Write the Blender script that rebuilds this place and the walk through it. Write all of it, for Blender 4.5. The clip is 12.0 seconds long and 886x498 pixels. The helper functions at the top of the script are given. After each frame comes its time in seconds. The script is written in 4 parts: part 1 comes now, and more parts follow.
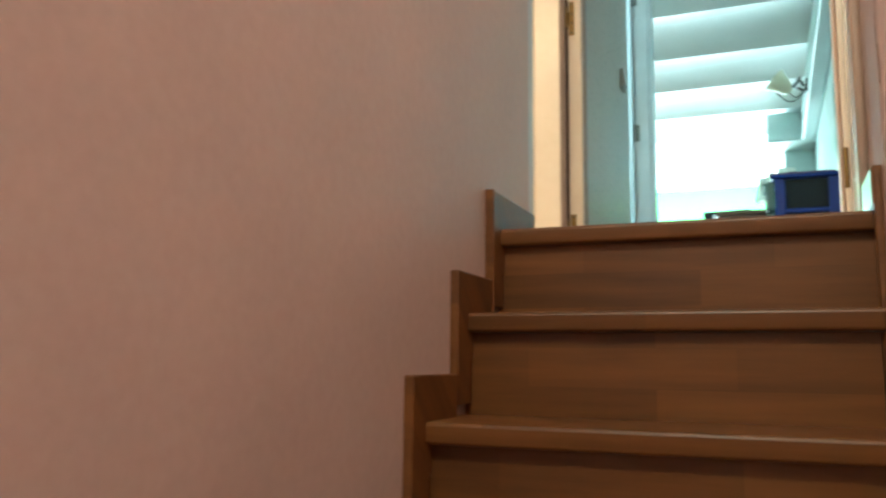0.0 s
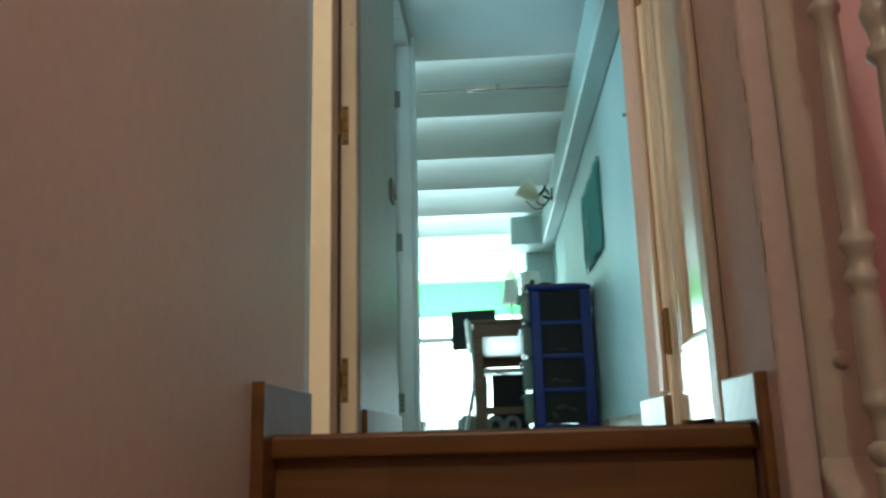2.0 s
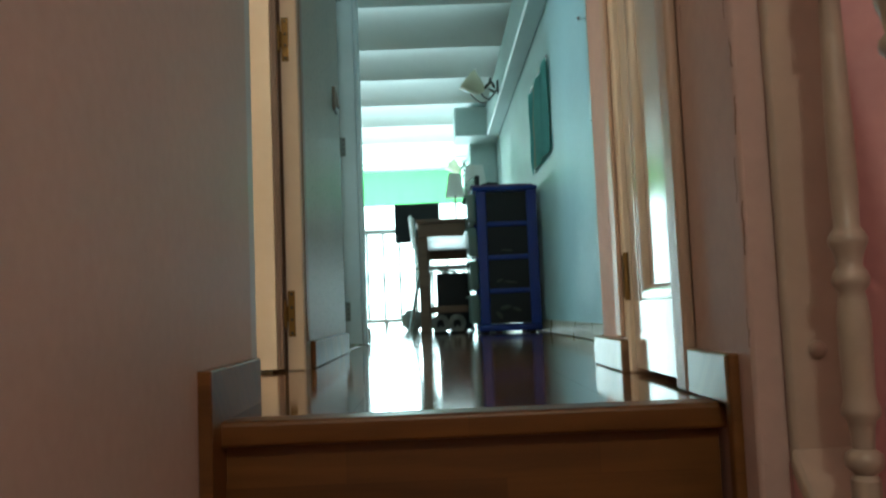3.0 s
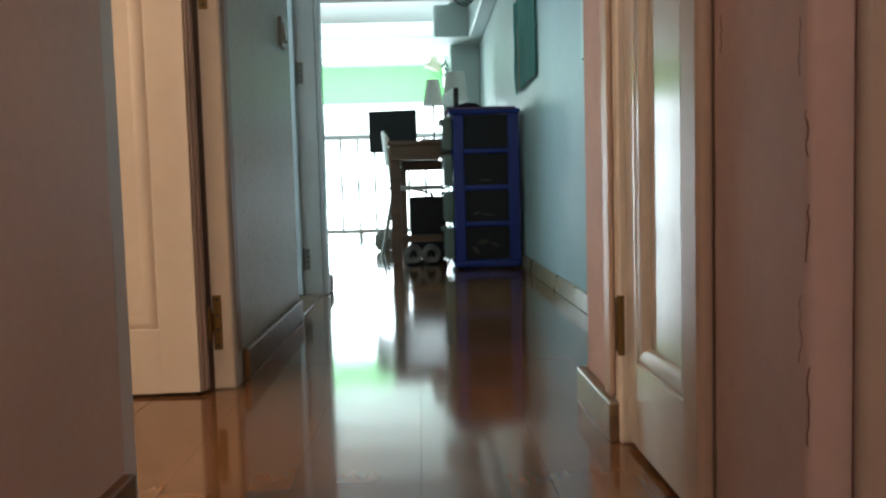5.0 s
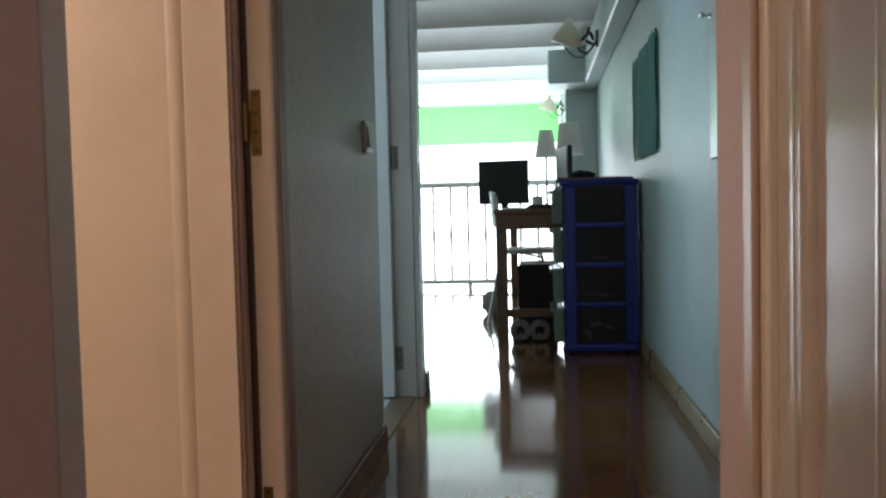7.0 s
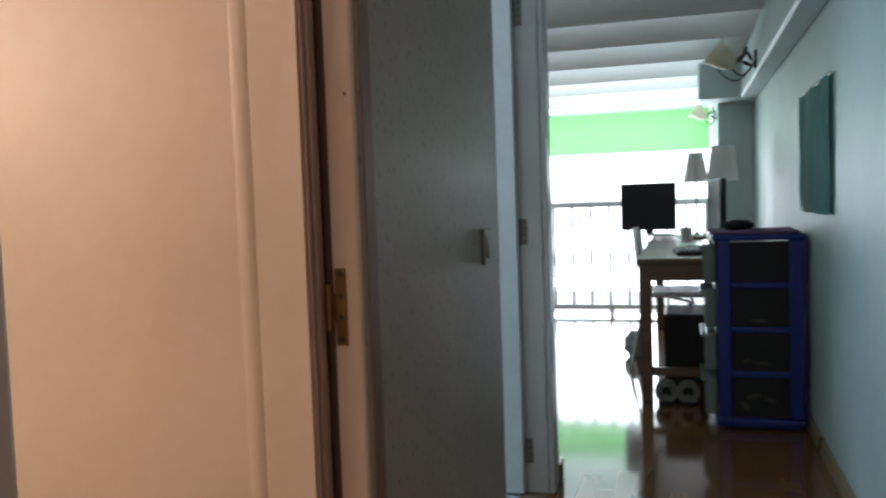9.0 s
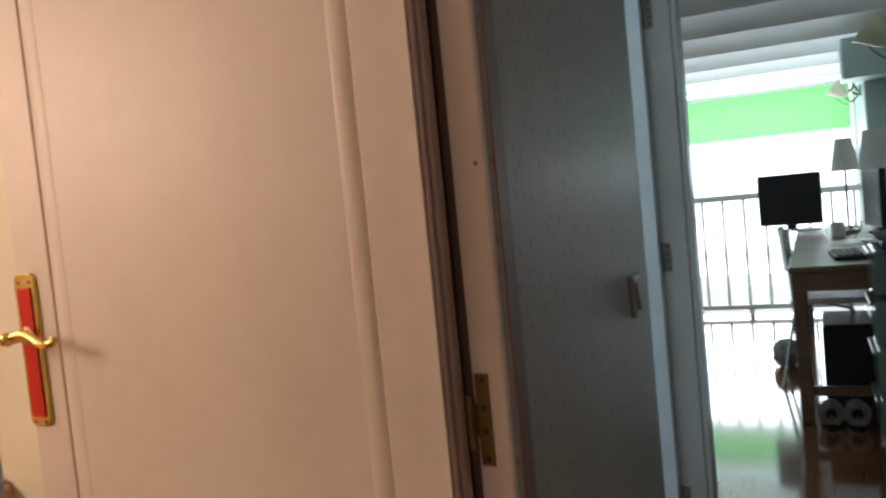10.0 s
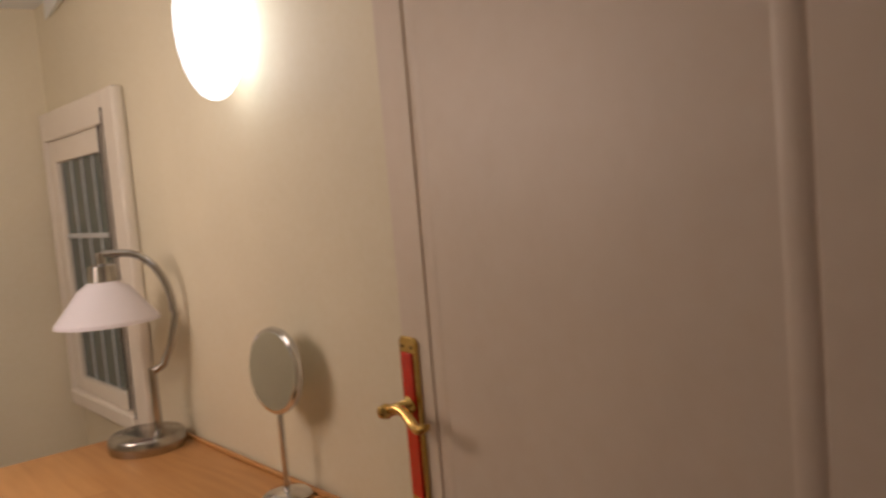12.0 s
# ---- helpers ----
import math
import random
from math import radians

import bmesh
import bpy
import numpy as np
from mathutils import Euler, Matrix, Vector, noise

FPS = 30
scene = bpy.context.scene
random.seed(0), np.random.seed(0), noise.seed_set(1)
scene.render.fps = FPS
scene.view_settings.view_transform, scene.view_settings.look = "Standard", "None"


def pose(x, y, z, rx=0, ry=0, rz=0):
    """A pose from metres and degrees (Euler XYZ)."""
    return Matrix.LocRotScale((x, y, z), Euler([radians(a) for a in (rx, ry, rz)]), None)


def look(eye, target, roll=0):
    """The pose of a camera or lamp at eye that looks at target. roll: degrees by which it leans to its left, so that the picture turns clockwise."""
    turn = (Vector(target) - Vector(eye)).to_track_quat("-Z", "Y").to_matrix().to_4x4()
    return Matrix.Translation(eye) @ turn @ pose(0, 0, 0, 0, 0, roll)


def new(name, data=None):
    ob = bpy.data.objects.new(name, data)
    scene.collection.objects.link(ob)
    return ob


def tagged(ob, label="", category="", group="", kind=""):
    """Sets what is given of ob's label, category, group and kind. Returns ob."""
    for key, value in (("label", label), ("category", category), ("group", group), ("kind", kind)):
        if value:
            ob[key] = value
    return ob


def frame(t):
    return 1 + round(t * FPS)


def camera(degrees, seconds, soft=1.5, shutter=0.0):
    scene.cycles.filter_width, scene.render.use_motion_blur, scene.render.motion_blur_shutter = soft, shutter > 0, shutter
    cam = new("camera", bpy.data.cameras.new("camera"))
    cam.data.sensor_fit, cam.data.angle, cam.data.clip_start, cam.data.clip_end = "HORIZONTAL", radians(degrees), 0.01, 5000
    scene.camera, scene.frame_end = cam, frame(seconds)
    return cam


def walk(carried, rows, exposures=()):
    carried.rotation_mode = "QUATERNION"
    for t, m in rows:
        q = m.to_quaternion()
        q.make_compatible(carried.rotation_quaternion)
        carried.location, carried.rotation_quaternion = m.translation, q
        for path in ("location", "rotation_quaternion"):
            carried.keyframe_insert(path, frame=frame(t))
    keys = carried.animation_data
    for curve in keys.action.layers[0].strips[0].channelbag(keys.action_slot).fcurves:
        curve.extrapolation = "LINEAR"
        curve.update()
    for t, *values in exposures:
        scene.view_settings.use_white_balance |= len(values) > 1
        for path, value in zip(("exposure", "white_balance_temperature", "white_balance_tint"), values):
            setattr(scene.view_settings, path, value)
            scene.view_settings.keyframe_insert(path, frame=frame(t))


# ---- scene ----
cam = camera(56.9, 12.0, soft=2.3, shutter=0.5)
PATH = [
    (0, (0.105, -1.622, -0.277), (-0.637, 0.215, -0.005), 0.6),
    (0.5, (0.041, -1.52, -0.243), (-0.496, 0.392, -0.007), 0.5),
    (1, (-0.003, -1.366, -0.186), (-0.38, 0.583, 0.051), -0.4),
    (1.5, (-0.018, -1.283, -0.048), (-0.262, 0.669, 0.313), -1.5),
    (2, (-0.088, -1.224, -0.011), (-0.2, 0.721, 0.44), -1.5),
    (2.5, (-0.127, -1.206, 0.101), (-0.097, 0.768, 0.421), -2.6),
    (3, (-0.114, -1.156, 0.143), (-0.091, 0.838, 0.294), -2.3),
    (3.5, (-0.071, -1.025, 0.188), (-0.093, 0.973, 0.273), -2.2),
    (3.7, (-0.047, -0.982, 0.23), (-0.084, 1.017, 0.289), -2.5),
    (5.3, (-0.04, -0.749, 0.463), (0.032, 1.244, 0.31), -1.2),
    (5.5, (-0.043, -0.718, 0.487), (0.029, 1.276, 0.362), -0.9),
    (6, (-0.002, -0.578, 0.582), (-0.077, 1.419, 0.483), -1.1),
    (6.5, (0.01, -0.515, 0.685), (-0.199, 1.472, 0.599), -0.7),
    (6.7, (0.021, -0.488, 0.704), (-0.197, 1.498, 0.618), -1.0),
    (8.3, (-0.002, -0.216, 0.908), (-0.342, 1.75, 0.78), -3.6),
    (8.5, (0.015, -0.172, 0.961), (-0.391, 1.782, 0.836), -2.9),
    (9, (0.021, -0.139, 1.062), (-0.55, 1.774, 0.942), -2.0),
    (9.5, (-0.05, -0.028, 1.099), (-0.801, 1.822, 0.979), -4.0),
    (10, (-0.093, 0.073, 1.188), (-0.926, 1.887, 1.069), -5.6),
    (10.5, (-0.118, 0.196, 1.239), (-1.174, 1.892, 1.163), -5.4),
    (11, (-0.114, 0.331, 1.293), (-1.525, 1.747, 1.245), -5.7),
    (11.5, (-0.175, 0.388, 1.295), (-1.735, 1.636, 1.199), -6.5),
    (12, (-0.248, 0.425, 1.345), (-1.938, 1.484, 1.188), -4.9),
]
EXPOSURES = [
    (0, 1.78, 5450, -18), (0.8, 1.52, 5450, -18), (1.5, 1.2, 5400, -21), (2.5, 0.42, 5450, -20), (3.5, 0.44, 5620, -15), (5.5, 0.28, 6050, 4), (6.5, 0.0, 6150, 8),
    (8.5, -0.08, 6100, 11), (9.5, -0.14, 6150, 11), (10, -0.26, 6150, 11), (10.5, -0.36, 6050, 11), (11, -0.88, 5800, 10), (11.5, -1.02, 5650, 7), (12, -1.31, 5650, 6)]
walk(cam, [(t, look(eye, target, roll)) for t, eye, target, roll in PATH], EXPOSURES)

# ---- world, sun, large lights ----
world = bpy.data.worlds.new("world")
scene.world = world
world.use_nodes = True
wn, wl = world.node_tree.nodes, world.node_tree.links
sky = wn.new("ShaderNodeTexSky")
sky.sky_type, sky.sun_disc = "NISHITA", False
sky.sun_elevation, sky.sun_rotation = radians(48), radians(200)
wn["Background"].inputs["Strength"].default_value = 0.12
wl.new(sky.outputs["Color"], wn["Background"].inputs["Color"])


def sun_lamp():
    data = bpy.data.lights.new("sun", "SUN")
    data.energy, data.angle, data.color = 2.5, radians(0.53), (1, 0.95, 0.88)
    ob = new("sun", data)
    ob.matrix_world = look((0, 0, 12), (2.0, 8.0, 2.0))


def area_lamp(name, eye, target, w, h, watts, colour):
    data = bpy.data.lights.new(name, "AREA")
    data.shape, data.size, data.size_y, data.energy, data.color = "RECTANGLE", w, h, watts, colour
    ob = new(name, data)
    ob.matrix_world = look(eye, target)
    return ob


def bulb(name, place, watts, colour, radius):
    data = bpy.data.lights.new(name, "POINT")
    data.energy, data.color, data.shadow_soft_size = watts, colour, radius
    ob = new(name, data)
    ob.location = place
    return ob


sun_lamp()
WARM = (1.0, 0.71, 0.54)
area_lamp("window_daylight", (-1.0, 9.62, 0.0), (-1.0, 0, 0.0), 2.6, 4.2, 270, (0.86, 0.95, 1.0))
# unseen warm light, added out of view to brighten the stair
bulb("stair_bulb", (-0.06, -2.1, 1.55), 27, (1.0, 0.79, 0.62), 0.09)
# added unseen light for the door leaf and bedroom walls
bulb("bedroom_bulb", (-2.1, -0.05, 1.55), 50, WARM, 0.25)
area_lamp("bathroom_daylight", (-2.0, 2.2, 1.5), (-0.6, 2.4, 1.2), 0.7, 0.7, 18, (0.62, 0.82, 1.0))


# ---- materials ----
def shader(name, colour, rough=0.5, metal=0.0, spec=0.5):
    m = bpy.data.materials.new(name)
    m.use_nodes = True
    b = m.node_tree.nodes["Principled BSDF"]
    b.inputs["Base Color"].default_value = (*colour, 1)
    b.inputs["Roughness"].default_value = rough
    b.inputs["Metallic"].default_value = metal
    b.inputs["Specular IOR Level"].default_value = spec
    return m, m.node_tree.nodes, m.node_tree.links, b


def coords(n, l, scale=(1, 1, 1), space="Object"):
    tc, mp = n.new("ShaderNodeTexCoord"), n.new("ShaderNodeMapping")
    mp.inputs["Scale"].default_value = scale
    l.new(tc.outputs[space], mp.inputs["Vector"])
    return mp.outputs["Vector"]


def noise_tex(n, l, vec, scale, detail=4.0, rough=0.55):
    t = n.new("ShaderNodeTexNoise")
    t.inputs["Scale"].default_value, t.inputs["Detail"].default_value, t.inputs["Roughness"].default_value = scale, detail, rough
    l.new(vec, t.inputs["Vector"])
    return t.outputs["Fac"]


def ramp(n, l, fac, *stops):
    r = n.new("ShaderNodeValToRGB")
    els = r.color_ramp.elements
    while len(els) < len(stops):
        els.new(0.5)
    for e, (p, c) in zip(els, stops):
        e.position, e.color = p, (*c, 1)
    l.new(fac, r.inputs["Fac"])
    return r.outputs["Color"]


def mix(n, l, fac, a, b, how="MIX"):
    x = n.new("ShaderNodeMix")
    x.data_type, x.blend_type = "RGBA", how
    for slot, v in ((0, fac), (6, a), (7, b)):
        if isinstance(v, (int, float)):
            x.inputs[slot].default_value = v
        elif isinstance(v, tuple):
            x.inputs[slot].default_value = (*v, 1)
        else:
            l.new(v, x.inputs[slot])
    return x.outputs[2]


def bump(n, l, b, height, strength, distance=0.002):
    x = n.new("ShaderNodeBump")
    x.inputs["Strength"].default_value, x.inputs["Distance"].default_value = strength, distance
    l.new(height, x.inputs["Height"])
    l.new(x.outputs["Normal"], b.inputs["Normal"])


def to_rough(n, l, b, fac, lo, hi):
    r = n.new("ShaderNodeMapRange")
    r.inputs["To Min"].default_value, r.inputs["To Max"].default_value = lo, hi
    l.new(fac, r.inputs["Value"])
    l.new(r.outputs["Result"], b.inputs["Roughness"])


def painted(name, colour, rough=0.5, grain=60, relief=0.25, blotch=0.06, spec=0.4):
    """Wall paint: fine roller grain, faint large blotches, uneven sheen."""
    m, n, l, b = shader(name, colour, rough, spec=spec)
    v = coords(n, l)
    big, fine = noise_tex(n, l, v, 1.7, 3), noise_tex(n, l, v, grain, 3)
    dark = tuple(c * (1 - 2 * blotch) for c in colour)
    light = tuple(min(1, c * (1 + blotch)) for c in colour)
    base = ramp(n, l, big, (0.3, dark), (0.7, light))
    l.new(mix(n, l, 0.10, base, fine, "OVERLAY"), b.inputs["Base Color"])
    to_rough(n, l, b, big, rough - 0.06, rough + 0.08)
    bump(n, l, b, fine, relief, 0.003)
    return m


def flecked(name, colour, rough):
    """Satin plaster with small upright pits and soft unevenness."""
    m = painted(name, colour, rough, 30, 0.4, 0.08)
    n, l = m.node_tree.nodes, m.node_tree.links
    b = n["Principled BSDF"]
    vo = n.new("ShaderNodeTexVoronoi")
    vo.voronoi_dimensions = "2D"
    vo.inputs["Scale"].default_value = 1.0
    sep, com = n.new("ShaderNodeSeparateXYZ"), n.new("ShaderNodeCombineXYZ")
    l.new(coords(n, l, (1, 26, 21)), sep.inputs[0])
    l.new(sep.outputs["Y"], com.inputs["X"])
    l.new(sep.outputs["Z"], com.inputs["Y"])
    l.new(com.outputs[0], vo.inputs["Vector"])
    pits = ramp(n, l, vo.outputs["Distance"], (0.06, (0, 0, 0)), (0.15, (1, 1, 1)))
    old = b.inputs["Base Color"].links[0].from_socket
    l.new(mix(n, l, 0.36, old, mix(n, l, 1.0, old, pits, "MULTIPLY")), b.inputs["Base Color"])
    bump(n, l, b, pits, 0.25, 0.002)
    return m


def laminate(name, dark, light, rough, strip=(0.36, 0.075), grain_axis=0, coat=0.0, planks=False):
    """Strip-laminate wood: blocks of differing tint, grain along one axis."""
    m, n, l, b = shader(name, light, rough)
    tc = n.new("ShaderNodeTexCoord")
    sep, com = n.new("ShaderNodeSeparateXYZ"), n.new("ShaderNodeCombineXYZ")
    l.new(tc.outputs["Object"], sep.inputs[0])
    info = n.new("ShaderNodeObjectInfo")
    shift = n.new("ShaderNodeMath")
    shift.operation = "MULTIPLY_ADD"
    shift.inputs[1].default_value = 13.7
    l.new(info.outputs["Random"], shift.inputs[0])
    along, across = ("X", "Z") if grain_axis == 0 else ("Y", "X")
    l.new(sep.outputs[along], shift.inputs[2])
    l.new(shift.outputs[0], com.inputs[0])
    if planks:
        l.new(sep.outputs[across], com.inputs[1])
    else:
        add = n.new("ShaderNodeMath")
        l.new(sep.outputs["Z"], add.inputs[0])
        l.new(sep.outputs["Y"], add.inputs[1])
        l.new(add.outputs[0], com.inputs[1])
    brick = n.new("ShaderNodeTexBrick")
    brick.offset, brick.offset_frequency = 0.37, 2
    brick.inputs["Color1"].default_value, brick.inputs["Color2"].default_value = (0, 0, 0, 1), (1, 1, 1, 1)
    brick.inputs["Mortar"].default_value = (0.3, 0.3, 0.3, 1)
    brick.inputs["Scale"].default_value = 1.0
    brick.inputs["Mortar Size"].default_value = 0.0008
    brick.inputs["Brick Width"].default_value, brick.inputs["Row Height"].default_value = strip
    l.new(com.outputs[0], brick.inputs["Vector"])
    gm = n.new("ShaderNodeMapping")
    gm.inputs["Scale"].default_value = (3.0, 42.0, 42.0)
    l.new(com.outputs[0], gm.inputs["Vector"])
    grain = noise_tex(n, l, gm.outputs["Vector"], 1.0, 6, 0.65)
    wave = n.new("ShaderNodeTexWave")
    wave.bands_direction = "Y"
    wave.inputs["Scale"].default_value, wave.inputs["Distortion"].default_value, wave.inputs["Detail"].default_value = 2.2, 16.0, 3.0
    wm = n.new("ShaderNodeMapping")
    wm.inputs["Scale"].default_value = (0.5, 3.0, 3.0)
    l.new(com.outputs[0], wm.inputs["Vector"])
    l.new(wm.outputs["Vector"], wave.inputs["Vector"])
    mid = tuple((a + c) / 2 for a, c in zip(dark, light))
    tint = mix(n, l, 0.4 if planks else 0.8, mid, ramp(n, l, brick.outputs["Color"], (0.0, dark), (1.0, light)))
    figured = mix(n, l, 0.10 if planks else 0.34, tint, ramp(n, l, grain, (0.35, dark), (0.7, light)))
    figured = mix(n, l, 0.0 if planks else 0.12, figured, ramp(n, l, wave.outputs["Fac"], (0.2, dark), (0.9, light)))
    l.new(figured, b.inputs["Base Color"])
    to_rough(n, l, b, noise_tex(n, l, coords(n, l), 5.0, 4), rough * 0.75, rough * 1.35)
    if not planks:
        bump(n, l, b, grain, 0.03, 0.0005)
    b.inputs["Coat Weight"].default_value = coat
    b.inputs["Coat Roughness"].default_value = rough
    return m


def plastic(name, colour, rough=0.35, spec=0.5):
    m, n, l, b = shader(name, colour, rough, spec=spec)
    f = noise_tex(n, l, coords(n, l), 14, 5)
    l.new(ramp(n, l, f, (0.3, tuple(c * 0.88 for c in colour)), (0.7, colour)), b.inputs["Base Color"])
    to_rough(n, l, b, f, rough * 0.8, rough * 1.3)
    return m


def metal(name, colour, rough=0.25):
    m, n, l, b = shader(name, colour, rough, 1.0)
    f = noise_tex(n, l, coords(n, l), 30, 4)
    l.new(ramp(n, l, f, (0.25, tuple(c * 0.7 for c in colour)), (0.7, colour)), b.inputs["Base Color"])
    to_rough(n, l, b, f, rough * 0.7, rough * 1.6)
    return m


def cloth(name, colour, scale=180):
    m, n, l, b = shader(name, colour, 0.9, spec=0.1)
    f = noise_tex(n, l, coords(n, l), scale, 3)
    l.new(ramp(n, l, f, (0.3, tuple(c * 0.6 for c in colour)), (0.7, tuple(min(1, c * 1.15) for c in colour))), b.inputs["Base Color"])
    bump(n, l, b, f, 0.5, 0.004)
    return m


def glowing(name, colour, strength, face=(0.9, 0.88, 0.8)):
    m, n, l, b = shader(name, face, 0.35)
    b.inputs["Emission Color"].default_value, b.inputs["Emission Strength"].default_value = (*colour, 1), strength
    return m


def thin(name, colour, through_share, rough=0.5):
    """Thin fabric or milky plastic that lets light through."""
    m, n, l, b = shader(name, colour, rough)
    tr, mx = n.new("ShaderNodeBsdfTranslucent"), n.new("ShaderNodeMixShader")
    tr.inputs["Color"].default_value = (*colour, 1)
    mx.inputs[0].default_value = through_share
    l.new(b.outputs[0], mx.inputs[1])
    l.new(tr.outputs[0], mx.inputs[2])
    l.new(mx.outputs[0], n["Material Output"].inputs["Surface"])
    return m


PINK = painted("pink_wall_paint", (0.60, 0.505, 0.462), 0.45, 55, 0.18, 0.05)
WELL_PINK = painted("deep_pink_paint", (0.64, 0.37, 0.385), 0.5, 45, 0.2)
OLD_PINK = painted("old_pink_paint", (0.50, 0.365, 0.335), 0.7, 40, 0.25, 0.07, 0.25)
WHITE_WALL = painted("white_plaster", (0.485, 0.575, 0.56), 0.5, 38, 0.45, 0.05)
GREY_WALL = flecked("grey_flecked_plaster", (0.38, 0.36, 0.315), 0.40)
CEILING = painted("ceiling_white", (0.87, 0.90, 0.89), 0.6, 40, 0.15, 0.03)
CREAM_WALL = painted("cream_wall", (0.79, 0.73, 0.555), 0.55, 60, 0.2, 0.04)
CREAM = painted("cream_gloss_paint", (0.735, 0.64, 0.535), 0.42, 26, 0.06, 0.05, 0.5)
DOOR_WHITE = painted("white_door_gloss", (0.60, 0.53, 0.46), 0.16, 20, 0.05, 0.05, 0.6)
TRIM_PINK = painted("pink_trim_gloss", (0.45, 0.32, 0.25), 0.45, 24, 0.06, 0.06, 0.5)
BAL_CREAM = painted("cream_baluster_paint", (0.41, 0.335, 0.275), 0.36, 30, 0.05, 0.06, 0.5)
GREY_TRIM = painted("grey_white_trim", (0.62, 0.65, 0.66), 0.3, 28, 0.08, 0.08, 0.5)
STEP_WOOD = laminate("stair_laminate", (0.070, 0.027, 0.006), (0.205, 0.084, 0.020), 0.38, (0.36, 0.070))
FLOOR_WOOD = laminate("floor_laminate", (0.090, 0.038, 0.016), (0.30, 0.135, 0.052), 0.09, (0.42, 0.064), 1, 0.5, True)
SKIRT_WOOD = laminate("skirting_laminate", (0.13, 0.08, 0.045), (0.24, 0.155, 0.085), 0.33, (1.2, 0.2), 1)
# lighter copy of the skirting laminate, with window glare in its colour
LIT_SKIRT = laminate("lit_skirting_laminate", (0.24, 0.18, 0.10), (0.38, 0.29, 0.16), 0.28, (1.2, 0.2), 1)
DESK_WOOD = laminate("desk_wood", (0.10, 0.055, 0.034), (0.19, 0.115, 0.072), 0.4, (0.8, 0.1), 1)
PINE = laminate("honey_pine", (0.42, 0.20, 0.06), (0.66, 0.36, 0.13), 0.4, (0.9, 0.09), 0)
BRASS = metal("brass", (0.78, 0.54, 0.17), 0.18)
OLD_BRASS = metal("worn_brass", (0.24, 0.155, 0.06), 0.42)
STEEL = metal("brushed_steel", (0.50, 0.48, 0.45), 0.19)
CHROME = metal("chrome", (0.75, 0.75, 0.75), 0.1)
IRON = metal("dark_iron", (0.09, 0.085, 0.08), 0.4)
RED = plastic("red_reflection_gloss", (0.62, 0.018, 0.008), 0.16, 0.5)
BLUE = plastic("blue_plastic", (0.005, 0.028, 0.235), 0.42)
SMOKE = plastic("smoked_plastic", (0.026, 0.027, 0.030), 0.55, 0.2)
BLACK = plastic("black_plastic", (0.012, 0.012, 0.014), 0.45)
WHITE = plastic("white_plastic", (0.75, 0.75, 0.73), 0.4)
SWITCH_GREY = plastic("grey_switch_plastic", (0.22, 0.22, 0.20), 0.3)
CLEAR = thin("milky_drawer_plastic", (0.34, 0.41, 0.37), 0.55, 0.12)
SHADE = thin("lamp_shade_fabric", (0.80, 0.80, 0.77), 0.6, 0.8)
GREEN = thin("green_blind_fabric", (0.155, 0.42, 0.135), 0.42, 0.8)
TEAL = painted("teal_print", (0.25, 0.56, 0.50), 0.8, 25, 0.2, 0.1, 0.1)
TEAL_DARK = painted("dark_teal_print", (0.15, 0.44, 0.41), 0.8, 25, 0.2, 0.1, 0.1)
BANNER_WARM = painted("sand_print", (0.42, 0.50, 0.38), 0.8, 25, 0.2, 0.1, 0.1)
SLIPPER = cloth("white_fleece", (0.22, 0.215, 0.20), 140)
CONTENT_CLOTH = cloth("dull_brown_cloth", (0.09, 0.085, 0.075), 90)
CRACK_BROWN = cloth("crack_brown", (0.16, 0.08, 0.07), 90)
DARK_CLOTH = cloth("dark_cloth", (0.03, 0.03, 0.035), 120)
GREY_CLOTH = cloth("grey_cloth", (0.36, 0.36, 0.34), 60)
PURPLE_CLOTH = cloth("purple_cloth", (0.22, 0.15, 0.24), 120)
TILE = plastic("white_tile", (0.62, 0.66, 0.70), 0.15)
RAIL_WHITE = painted("white_rail_enamel", (0.88, 0.89, 0.88), 0.35, 30, 0.05)
GLASS_SHADE = thin("cream_glass", (0.80, 0.77, 0.66), 0.6, 0.2)
MILK_GLASS = thin("milk_glass", (0.97, 0.94, 0.99), 0.3, 0.25)
LIT_GLASS = glowing("lit_glass", (1.0, 0.90, 0.84), 7)
BOARD = painted("pale_board_gloss", (0.52, 0.60, 0.55), 0.34, 20, 0.05, 0.04, 0.5)
MIRROR = shader("mirror_silver", (0.78, 0.81, 0.80), 0.015, 1.0)[0]
DARK_PANE = plastic("night_pane", (0.05, 0.085, 0.085), 0.08)
# leaf bead and edge, darker than the cream leaf face
EDGE_GREY = painted("grey_pink_edge_paint", (0.36, 0.27, 0.23), 0.4, 24, 0.1, 0.12)
CORNER_BROWN = painted("brown_corner_tone", (0.26, 0.17, 0.125), 0.4, 30, 0.2, 0.1)
WINDOW_CREAM = painted("window_gloss_paint", (0.84, 0.78, 0.68), 0.35, 26, 0.06, 0.04, 0.5)
SCREEN = plastic("matt_screen", (0.02, 0.022, 0.024), 0.5, 0.25)
# dark brown for shade in the door gap, also under the plank joints
DARK_GAP = plastic("gap_shade_brown", (0.085, 0.05, 0.032), 0.6)
ASPHALT = painted("pale_paving", (0.5, 0.5, 0.48), 0.85, 90, 0.5)


